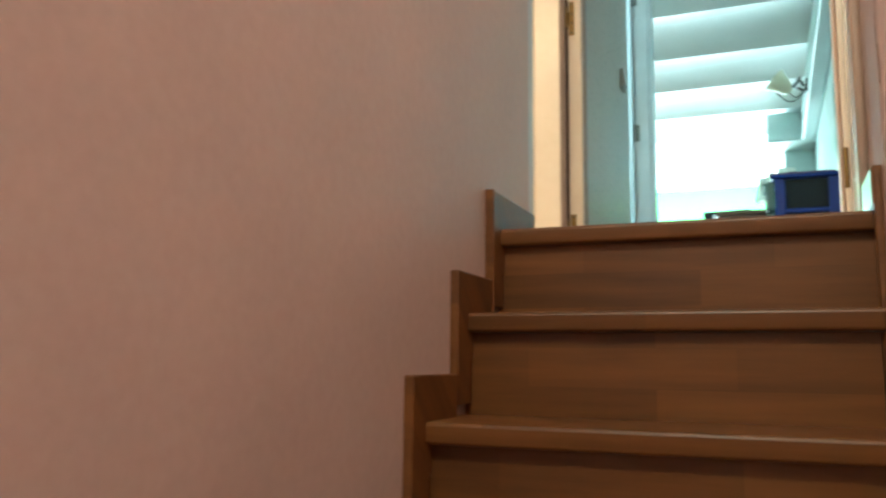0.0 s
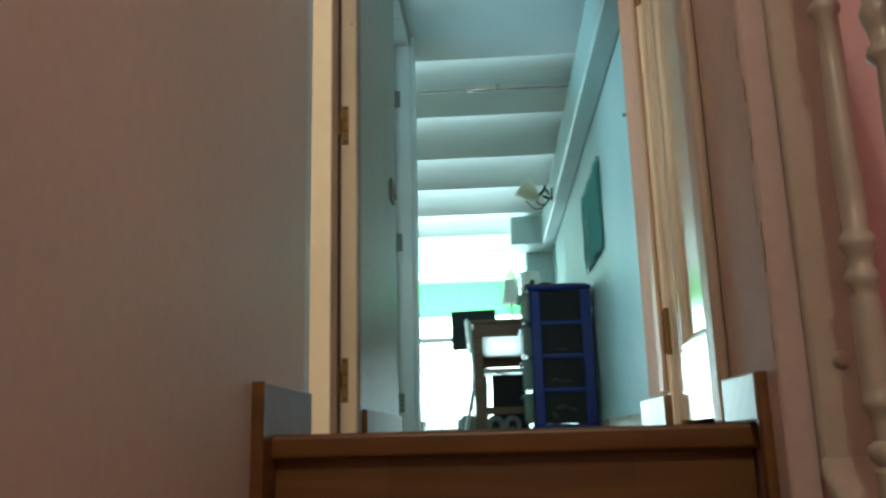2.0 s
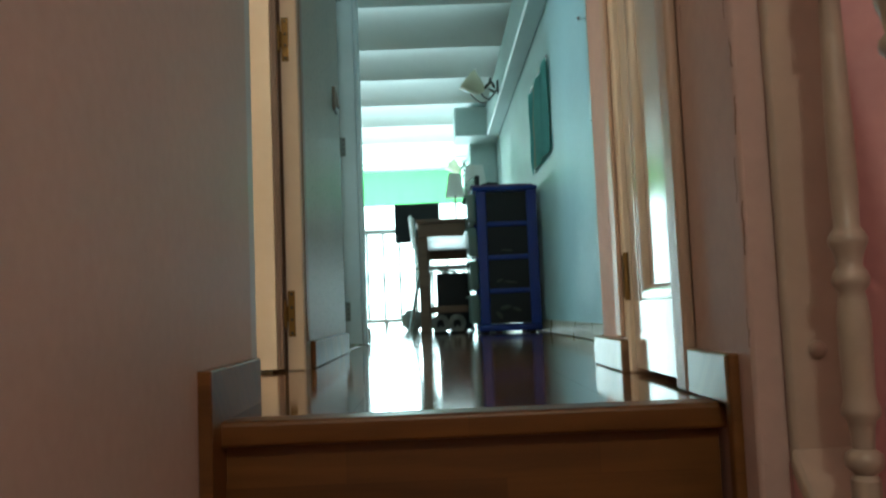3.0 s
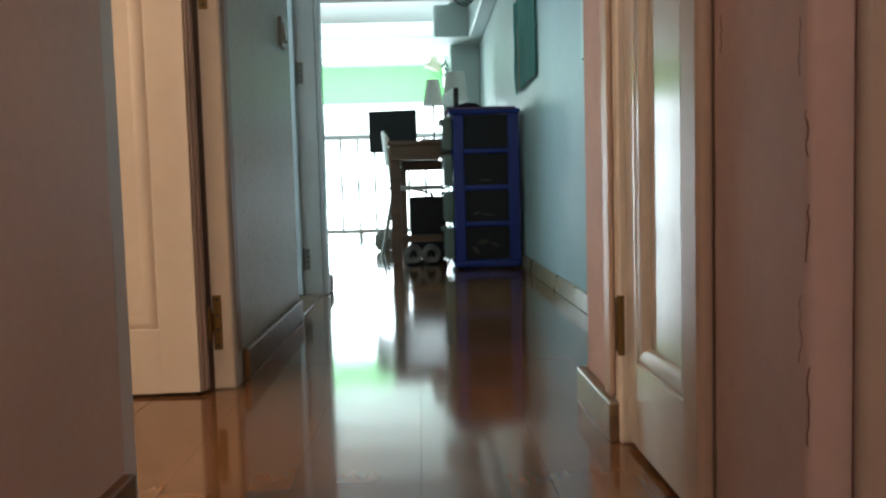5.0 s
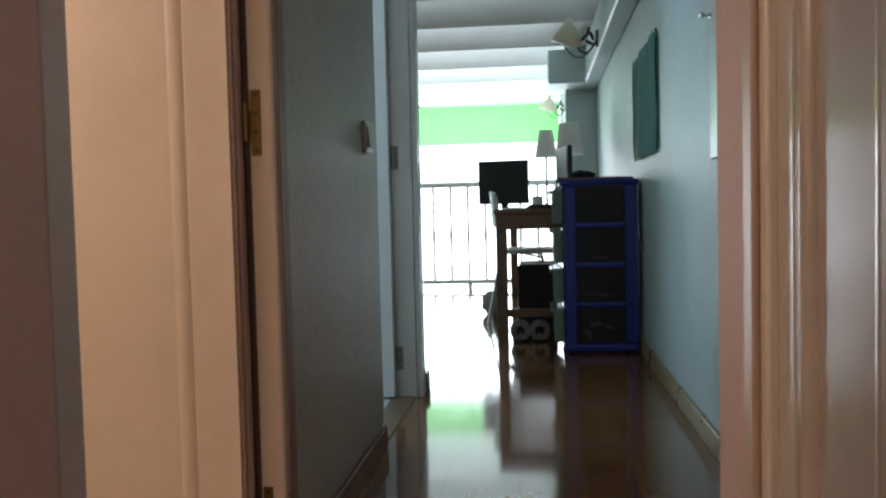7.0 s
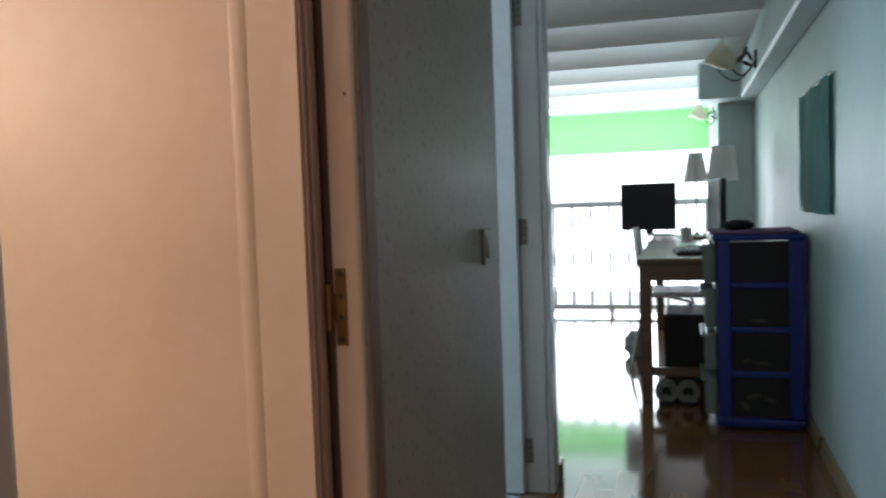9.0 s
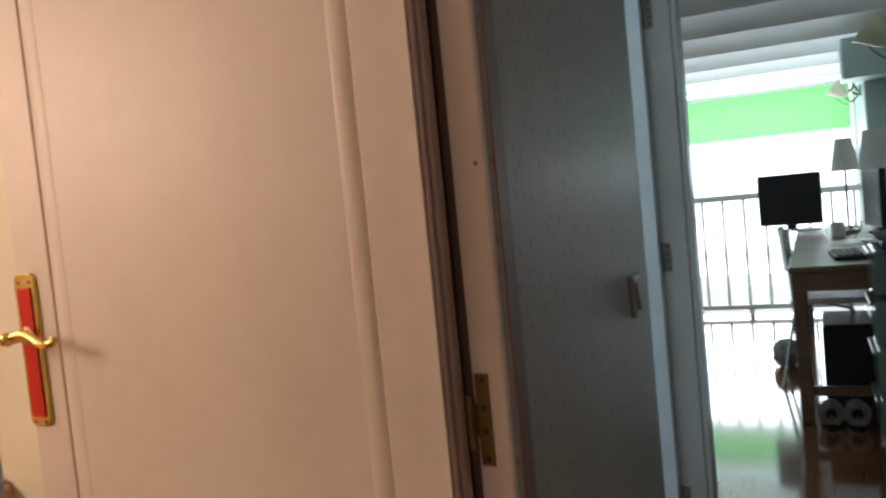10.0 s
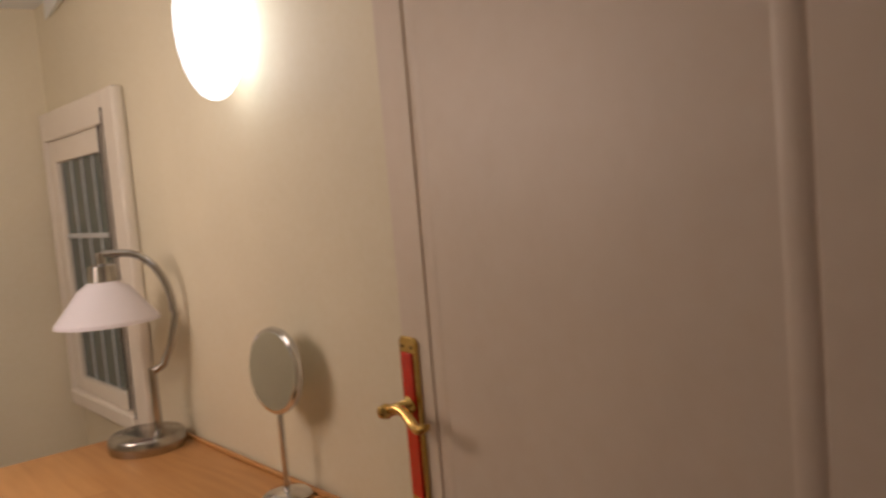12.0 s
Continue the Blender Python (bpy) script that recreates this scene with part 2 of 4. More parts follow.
# ---- building helpers ----
def box_bm(x0, x1, y0, y1, z0, z1, bevel=0.0, seg=2, bm=None):
    out = bm or bmesh.new()
    made = bmesh.ops.create_cube(out, size=1.0)["verts"]
    for v in made:
        v.co = ((x0 + x1) / 2 + v.co.x * (x1 - x0), (y0 + y1) / 2 + v.co.y * (y1 - y0), (z0 + z1) / 2 + v.co.z * (z1 - z0))
    if bevel:
        edges = {e for v in made for e in v.link_edges}
        bmesh.ops.bevel(out, geom=list(edges), offset=bevel, segments=seg, affect="EDGES", profile=0.5)
    return out


def lathe_bm(profile, seg=20, m=None, bm=None):
    """profile: (radius, height) pairs turned round z."""
    out = bm or bmesh.new()
    m = m or Matrix()
    rings = []
    for r, z in profile:
        rings.append([out.verts.new(m @ Vector((r * math.cos(a), r * math.sin(a), z))) for a in (2 * math.pi * k / seg for k in range(seg))])
    for lo, hi in zip(rings, rings[1:]):
        for k in range(seg):
            out.faces.new((lo[k], lo[(k + 1) % seg], hi[(k + 1) % seg], hi[k]))
    if profile[0][0] > 1e-4:
        out.faces.new(list(reversed(rings[0])))
    if profile[-1][0] > 1e-4:
        out.faces.new(rings[-1])
    bmesh.ops.remove_doubles(out, verts=out.verts[:], dist=1e-5)
    return out


def tube_bm(points, radius, seg=10, bm=None):
    """A round bar along a line of points."""
    out = bm or bmesh.new()
    pts = [Vector(p) for p in points]
    rings, side = [], None
    for i, p in enumerate(pts):
        d = (pts[min(i + 1, len(pts) - 1)] - pts[max(i - 1, 0)]).normalized()
        ref = side if side is not None else (Vector((0, 0, 1)) if abs(d.z) < 0.9 else Vector((1, 0, 0)))
        u = (ref - d * ref.dot(d)).normalized()
        side = u
        w = d.cross(u)
        rings.append([out.verts.new(p + radius * (math.cos(a) * u + math.sin(a) * w)) for a in (2 * math.pi * k / seg for k in range(seg))])
    for lo, hi in zip(rings, rings[1:]):
        for k in range(seg):
            out.faces.new((lo[k], lo[(k + 1) % seg], hi[(k + 1) % seg], hi[k]))
    out.faces.new(list(reversed(rings[0])))
    out.faces.new(rings[-1])
    return out


def prism_bm(outline, axis, a, b, bevel=0.0, bm=None):
    """An outline of 2D points, drawn out along an axis from a to b. x: (y, z), y: (x, z), z: (x, y)."""
    out = bm or bmesh.new()
    put = {"x": lambda p, t: (t, p[0], p[1]), "y": lambda p, t: (p[0], t, p[1]), "z": lambda p, t: (p[0], p[1], t)}[axis]
    lo = [out.verts.new(put(p, a)) for p in outline]
    hi = [out.verts.new(put(p, b)) for p in outline]
    k = len(outline)
    fs = [out.faces.new(lo), out.faces.new(list(reversed(hi)))]
    for i in range(k):
        fs.append(out.faces.new((lo[i], hi[i], hi[(i + 1) % k], lo[(i + 1) % k])))
    bmesh.ops.recalc_face_normals(out, faces=out.faces[:])
    if bevel:
        bmesh.ops.bevel(out, geom=list({e for f in fs for e in f.edges}), offset=bevel, segments=2, affect="EDGES", profile=0.5)
    return out


def mesh_of(name, bm, material, smooth=True):
    bmesh.ops.recalc_face_normals(bm, faces=bm.faces[:])
    if smooth:
        # a narrow rounded edge must not bend the shading of the wide faces beside it
        for f in bm.faces:
            f.smooth = True
        for e in bm.edges:
            if len(e.link_faces) == 2:
                a, b = (f.calc_area() for f in e.link_faces)
                bend = e.calc_face_angle(0.0)
                if bend > radians(50) or (bend > radians(8) and max(a, b) > 7 * min(a, b)):
                    e.smooth = False
    me = bpy.data.meshes.new(name)
    bm.to_mesh(me)
    bm.free()
    me.materials.append(material)
    return me


def part(name, bm, material, parent, label="", smooth=True):
    ob = new(name, mesh_of(name, bm, material, smooth))
    ob.parent = parent
    return tagged(ob, label)


def thing(name, label, category, place=(0, 0, 0), turn=0.0, group="", kind=""):
    ob = new(name)
    ob.matrix_basis = pose(*place, 0, 0, turn)
    ob.empty_display_size = 0.05
    return tagged(ob, label, category, group, kind)


def solid(name, bm, material, label, category, kind="", group="", smooth=True):
    return tagged(new(name, mesh_of(name, bm, material, smooth)), label, category, group, kind)


def slab(name, x0, x1, y0, y1, z0, z1, material, label, category="wall", bevel=0.0):
    return solid(name, box_bm(x0, x1, y0, y1, z0, z1, bevel), material, label, category, "structure")


# ---- large structure ----
RISE, RUN = 0.187, 0.195
TOP = 2.45            # flat ceilings over stair and bedroom
XL, XR = -0.435, 0.29  # stair walls
XC = 0.53             # right wall of the passage
LOW = -2.25           # floor at the foot of the stair

# stairwell
slab("wall_stair_left", -0.55, XL, -3.6, 0.268, LOW, TOP, PINK, "pink-beige painted stair wall with satin sheen")
slab("wall_stair_back", -0.55, 1.2, -3.72, -3.6, LOW, TOP, PINK, "pink painted wall behind the stair foot")
slab("wall_well_right", 1.0, 1.12, -3.6, 0.1, LOW, TOP, WELL_PINK, "deep pink wall beyond the balustrade")
slab("wall_well_end", 0.42, 1.0, -0.02, 0.1, LOW, TOP, WELL_PINK, "deep pink wall at the stairwell end")
slab("floor_stair_foot", -0.55, 1.2, -3.6, -1.86, LOW - 0.1, LOW, PINE, "wooden floor at the foot of the stair", "floor")
slab("ceiling_stair", -0.55, 1.2, -3.72, 1.2, TOP, TOP + 0.1, CEILING, "white ceiling over the stair", "ceiling")

# pier and cupboard door side
slab("wall_pier_near", XR, 0.42, -0.10, 0.125, -2.2, TOP, OLD_PINK, "cracked pink painted wall end beside the stair", bevel=0.006)
slab("wall_pier_far", XR, 0.65, 0.60, 0.84, -0.1, TOP, OLD_PINK, "pink painted pier between cupboard and passage", bevel=0.006)
slab("wall_over_cupboard", XR + 0.002, 0.42, 0.125, 0.60, 2.0, TOP, PINK, "pink wall above the cupboard door")
slab("wall_cupboard_back", 0.58, 0.65, 0.10, 0.60, -0.1, TOP, PINK, "plain wall inside the cupboard")
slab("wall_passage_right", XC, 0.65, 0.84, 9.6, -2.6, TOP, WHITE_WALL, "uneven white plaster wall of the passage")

def wall_cracks(wall):
    """Fine dark cracks in the old paint of the wall end."""
    rng = random.Random(11)
    for y, z, h in ((-0.083, 0.52, 0.05), (-0.100, 0.20, 0.07), (-0.098, 0.36, 0.05), (-0.092, 0.66, 0.06), (-0.094, 0.08, 0.05), (-0.090, 0.86, 0.09), (-0.086, 0.27, 0.06), (-0.096, 0.45, 0.04), (-0.078, 0.74, 0.05), (-0.098, 1.0, 0.07), (0.10, 0.57, 0.04)):
        pts = [(XR + 0.0002, y + 0.006 * (rng.random() - 0.5), z + h * i / 7) for i in range(8)]
        part("crack", tube_bm(pts, 0.0006, 5), CRACK_BROWN, wall)


wall_cracks(bpy.data.objects["wall_pier_near"])

# bedroom and passage left side
slab("wall_over_door_1", -0.55, XL - 0.002, 0.268, 1.10, 2.06, TOP, PINK, "wall above the bedroom door")
slab("wall_passage_left", -0.56, -0.465, 1.052, 2.03, -0.1, TOP, GREY_WALL, "grey satin plaster wall beside the bedroom door", bevel=0.012)
slab("wall_over_door_2", -0.56, -0.467, 2.03, 2.72, 2.0, TOP, GREY_WALL, "grey wall above the bathroom door")
slab("wall_bath_side", -2.6, -0.467, 2.76, 2.86, -0.1, TOP, WHITE_WALL, "white wall between bathroom and study")
slab("wall_bath_back", -2.7, -2.6, 1.10, 2.86, -0.1, TOP, TILE, "white tiled bathroom wall")
TILT = 8.0            # the far bedroom wall runs out of square
solid("wall_bedroom_far", prism_bm([(-3.50, 0.809), (-0.562, 1.220), (-0.562, 1.29), (-3.50, 0.879)], "z", -0.1, TOP), CREAM_WALL, "cream painted bedroom wall with warm lamplight", "wall", "structure")
slab("wall_bedroom_left", -3.50, -3.385, -2.2, 0.835, -0.1, TOP, CREAM_WALL, "cream painted bedroom side wall")
slab("wall_bedroom_near", -3.50, -0.55, -2.3, -2.2, -0.1, TOP, CREAM_WALL, "cream bedroom wall behind the door side")
slab("wall_bedroom_right", -0.59, -0.551, -2.2, 0.268, -0.1, TOP, CREAM_WALL, "cream bedroom wall backing the stair")
slab("ceiling_bedroom", -3.55, -0.592, -2.3, 1.25, 2.06, 2.16, CEILING, "white bedroom ceiling", "ceiling")
slab("ceiling_bathroom", -2.7, -0.46, 1.26, 2.86, TOP + 0.002, TOP + 0.1, CEILING, "white bathroom ceiling", "ceiling")

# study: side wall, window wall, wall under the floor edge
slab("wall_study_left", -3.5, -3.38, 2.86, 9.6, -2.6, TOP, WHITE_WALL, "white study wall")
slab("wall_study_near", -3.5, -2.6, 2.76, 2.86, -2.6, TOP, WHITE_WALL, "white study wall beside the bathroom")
slab("wall_under_floor", -3.4, XC, 7.26, 7.34, -2.6, -0.16, WHITE_WALL, "white wall below the gallery edge")
slab("floor_lower", -3.4, XC, 7.34, 9.6, -2.7, -2.6, PINE, "wooden floor of the room below", "floor")
slab("wall_pier_far_end", 0.27, XC - 0.002, 6.62, 6.80, 0, 2.2, WHITE_WALL, "white plaster pier at the study end", bevel=0.008)

slab("wall_study_end", 0.34, XC - 0.001, 6.802, 9.33, -2.6, 1.998, WHITE_WALL, "white wall beside the tall window")


def window_wall():
    """Tall window at the far end: frame bars round the bright opening."""
    w = thing("window_1", "tall white framed window at the bright end", "window", (0, 9.4, 0), kind="structure")
    for x in (-2.42, 0.30):
        part("window_frame", box_bm(x, x + 0.07, -0.04, 0.04, -2.6, 2.1, 0.006), RAIL_WHITE, w)
    for z in (-2.6, 2.05):
        part("window_frame", box_bm(-2.35, 0.30, -0.035, 0.035, z, z + 0.07, 0.006), RAIL_WHITE, w)
    part("window_wall", box_bm(-3.38, -2.422, -0.06, 0.06, -2.6, 2.2), WHITE_WALL, w)
    part("window_wall", box_bm(0.37, XC - 0.002, -0.06, 0.06, -2.6, 2.2), WHITE_WALL, w)


window_wall()


def vaulted_ceiling():
    """Shallow plaster vaults between narrow joists, running across the passage."""
    edges = [0.84, 1.36, 2.12, 2.89, 3.70, 4.51, 5.27, 6.08, 6.90, 7.72, 8.6, 9.6]
    bm = bmesh.new()
    x0, x1, z0 = -3.4, XC, 2.0
    prof = []
    for a, b in zip(edges, edges[1:]):
        prof.append((a, z0))
        for k in range(0, 17):
            t = k / 16
            prof.append((a + 0.012 + t * (b - a - 0.014), z0 + 0.004 + 0.105 * math.sin(math.pi * t) ** 0.8))
    prof.append((9.6, z0))
    prof += [(9.6, z0 + 0.3), (0.84, z0 + 0.3)]
    prism_bm(prof, "x", x0, x1, bm=bm)
    solid("ceiling", bm, CEILING, "white vaulted ceiling of plaster between joists", "ceiling", "structure")


vaulted_ceiling()
slab("ceiling_upstand", -0.56, XC, 0.84, 0.9, 2.28, TOP, CEILING, "white ceiling edge over the landing", "ceiling")
slab("ceiling_upstand_side", -3.5, 0.65, 9.6, 9.7, 2.05, TOP, CEILING, "white lintel over the tall window", "ceiling")
slab("beam_long", 0.415, XC - 0.002, 0.843, 6.21, 1.725, 1.999, WHITE_WALL, "white boxed beam along the passage wall", "beam", 0.012)
slab("beam_cross", 0.123, XC - 0.004, 6.212, 6.62, 1.73, 1.998, WHITE_WALL, "white boxed beam end across the passage", "beam", 0.012)


# ---- stair ----
def staircase():
    st = thing("staircase", "brown laminate stair with rounded nosings and stepped skirting", "staircase")
    for k in range(0, 12):
        y, z = -RUN * k, -RISE * k
        xr = 0.286 if k == 0 else (0.304 if k < 3 else 0.325)
        # tread board with a rounded front
        back = y + RUN + 0.02 if k else 0.055
        r = 0.007
        prof = [(back, z), (y + r, z)]
        prof += [(y + r - r * math.sin(a), z - r + r * math.cos(a)) for a in (0.4, 0.8, 1.2, 1.57)]
        prof += [(y + r - r * math.cos(a), z - 0.036 + r - r * math.sin(a)) for a in (0.0, 0.5, 1.0, 1.57)]
        prof += [(back, z - 0.036)]
        part("tread", prism_bm(prof, "x", XL + 0.002, xr), STEP_WOOD, st)
        part("riser", box_bm(XL + 0.003, (0.283 if k == 0 else 0.262), y + 0.026, y + 0.044, z - RISE - 0.002, z - 0.037), STEP_WOOD, st)
        if k:
            part("riser_end_board", box_bm(0.263, 0.288, y + 0.018, y + 0.05, z - RISE - 0.002, z - 0.037, 0.002), STEP_WOOD, st)
        # stepped skirting against the wall
        far = y + RUN - 0.052 if k else 0.266
        part("skirting_step", prism_bm([(y - 0.052, z - RISE + 0.02), (y - 0.052, z + 0.075), (far, z + 0.075), (far, z - 0.03), (y + 0.02, z - 0.09), (y + 0.02, z - RISE + 0.02)],
                                       "x", XL - 0.002, XL + 0.016, 0.003), STEP_WOOD, st)
        if k == 0:
            part("skirting_cap", box_bm(XL - 0.001, XL + 0.0185, -0.056, -0.046, -RISE - 0.05, 0.0755, 0.002), STEP_WOOD, st)
    part("string_end", box_bm(0.276, 0.294, -0.052, -0.030, -RISE + 0.002, 0.070, 0.003), STEP_WOOD, st)
    part("carriage", prism_bm([(0.04, -0.25), (-2.1, -0.25 - 2.14 * RISE / RUN), (-2.1, LOW), (-1.9, LOW), (0.04, -0.5)], "x", XL + 0.004, 0.255), STEP_WOOD, st)


staircase()


def balustrade():
    ba = thing("stair_balustrade", "cream turned balusters on a sloping pink painted stair wall", "balustrade")
    s = RISE / RUN
    y0, z0 = -0.118, -0.045
    low = y0 - 1.75

    def zz(y):
        return z0 + s * (y - y0)
    part("sloping_wall", prism_bm([(-0.103, zz(-0.103) - 0.035), (low, zz(low) - 0.035), (low, LOW), (-0.103, LOW)], "x", 0.327, 0.40), WELL_PINK, ba, "deep pink painted sloping stair wall")
    part("bottom_rail", prism_bm([(y0, zz(y0)), (low, zz(low)), (low, zz(low) - 0.034), (y0, zz(y0) - 0.034)], "x", 0.322, 0.405, 0.006), BAL_CREAM, ba)
    part("wall_post", box_bm(0.327, 0.430, -0.118, -0.101, -0.165, 1.15, 0.007), BAL_CREAM, ba)
    part("post_knob", lathe_bm([(0.0115, 0), (0.0115, 0.004), (0.008, 0.008), (0.0, 0.0095)], 14, pose(0.366, -0.118, 0.076, 90, 0, 0)), BAL_CREAM, ba)
    hr = 0.86
    part("handrail", prism_bm([(y0 - 0.02, zz(y0) + hr), (low, zz(low) + hr), (low, zz(low) + hr + 0.05), (y0 - 0.02, zz(y0) + hr + 0.05)], "x", 0.325, 0.40, 0.014), BAL_CREAM, ba)
    # turned outline: block, rings, vase, slender shaft, rings, block
    prof = [(0.0175, 0.0), (0.0175, 0.106), (0.013, 0.112), (0.0215, 0.120), (0.0225, 0.127), (0.0215, 0.134), (0.013, 0.140), (0.0145, 0.160), (0.0165, 0.170),
            (0.0225, 0.177), (0.0230, 0.184), (0.0200, 0.191), (0.0185, 0.200), (0.0195, 0.245), (0.0200, 0.280), (0.0175, 0.303), (0.0150, 0.313), (0.0215, 0.321), (0.0225, 0.328),
            (0.0200, 0.335), (0.0150, 0.342), (0.0165, 0.352), (0.0185, 0.358), (0.0230, 0.367), (0.0235, 0.373), (0.0205, 0.379), (0.0150, 0.386), (0.0168, 0.43), (0.0165, 0.50),
            (0.0140, 0.60), (0.0120, 0.664), (0.0205, 0.672), (0.0215, 0.678), (0.0200, 0.684), (0.0135, 0.691), (0.0170, 0.708), (0.0205, 0.717), (0.0228, 0.726), (0.0210, 0.734),
            (0.0172, 0.742), (0.0172, 0.90)]
    data = mesh_of("baluster", lathe_bm([(r * 0.9, z) for r, z in prof], 18), BAL_CREAM)
    for k in range(12):
        y = -0.243 - 0.130 * k
        ob = new("baluster", data)
        ob.parent = ba
        ob.matrix_basis = pose(0.352, y, zz(y) - 0.002)


balustrade()


# ---- doors ----
def hinge(parent, x, y, z, mat):
    """Butt hinge: a knuckle and one leaf lying along x."""
    hg = part("hinge", tube_bm([(x, y, z - 0.047), (x, y, z + 0.047)], 0.0055, 10), mat, parent, "dull painted hinge")
    part("hinge_leaf", box_bm(x, x + 0.024, y - 0.0035, y - 0.0005, z - 0.045, z + 0.045, 0.001), mat, hg)
    for dz in (-0.034, -0.011, 0.011, 0.034):
        part("screw", lathe_bm([(0.0038, 0), (0.0030, 0.0012), (0, 0.0014)], 10, pose(x + 0.014, y - 0.0035, z + dz, 90, 0, 0)), IRON, hg)


def panel_leaf(parent, w, h, t, stile, rails, mat, name="door_leaf", y0=0.0, deep=0.009, slope=0.022):
    """A leaf from x=0 to w with recessed, moulded panels. rails: (z0, z1) of each panel."""
    leaf = part(name, box_bm(0, stile[0], y0, y0 + t, 0, h, 0.0012), mat, parent)
    part("stile", box_bm(w - stile[1], w, y0, y0 + t, 0, h, 0.0012), mat, leaf)
    lo = 0.0
    for z0, z1 in list(rails) + [(h, h)]:
        part("rail", box_bm(stile[0] - 0.001, w - stile[1] + 0.001, y0 + 0.0003, y0 + t - 0.0003, lo, z0), mat, leaf)
        lo = z1
    for z0, z1 in rails:
        x0, x1, s = stile[0], w - stile[1], slope
        part("panel", box_bm(x0 + s - 0.003, x1 - s + 0.003, y0 + deep, y0 + t - 0.009, z0 + s - 0.003, z1 - s + 0.003), mat, leaf)
        # sloping ovolo between frame and panel, mitred at the corners
        ring = [(0.0, 0.0008), (0.002, 0.0032), (0.005, 0.0014), (s * 0.55, deep * 0.22), (s * 0.80, deep * 0.40), (s * 0.93, deep * 0.9), (s, deep + 0.0004)]
        for i in range(4):
            bm = bmesh.new()
            strip = []
            for inset, d in ring:
                c = [(x0 + inset, z0 + inset), (x1 - inset, z0 + inset), (x1 - inset, z1 - inset), (x0 + inset, z1 - inset)]
                strip.append([bm.verts.new((p[0], y0 + d, p[1])) for p in (c[i], c[(i + 1) % 4])])
            low = [bm.verts.new((v.co.x, y0 + 0.018, v.co.z)) for v in (*strip[0], *strip[-1])]
            for j in range(len(ring) - 1):
                bm.faces.new((strip[j][0], strip[j][1], strip[j + 1][1], strip[j + 1][0]))
            bm.faces.new((low[0], low[1], strip[0][1], strip[0][0]))
            bm.faces.new((low[2], low[3], strip[-1][1], strip[-1][0]))
            bm.faces.new((low[0], low[2], low[3], low[1]))
            part("moulding", bm, mat, leaf)
    return leaf


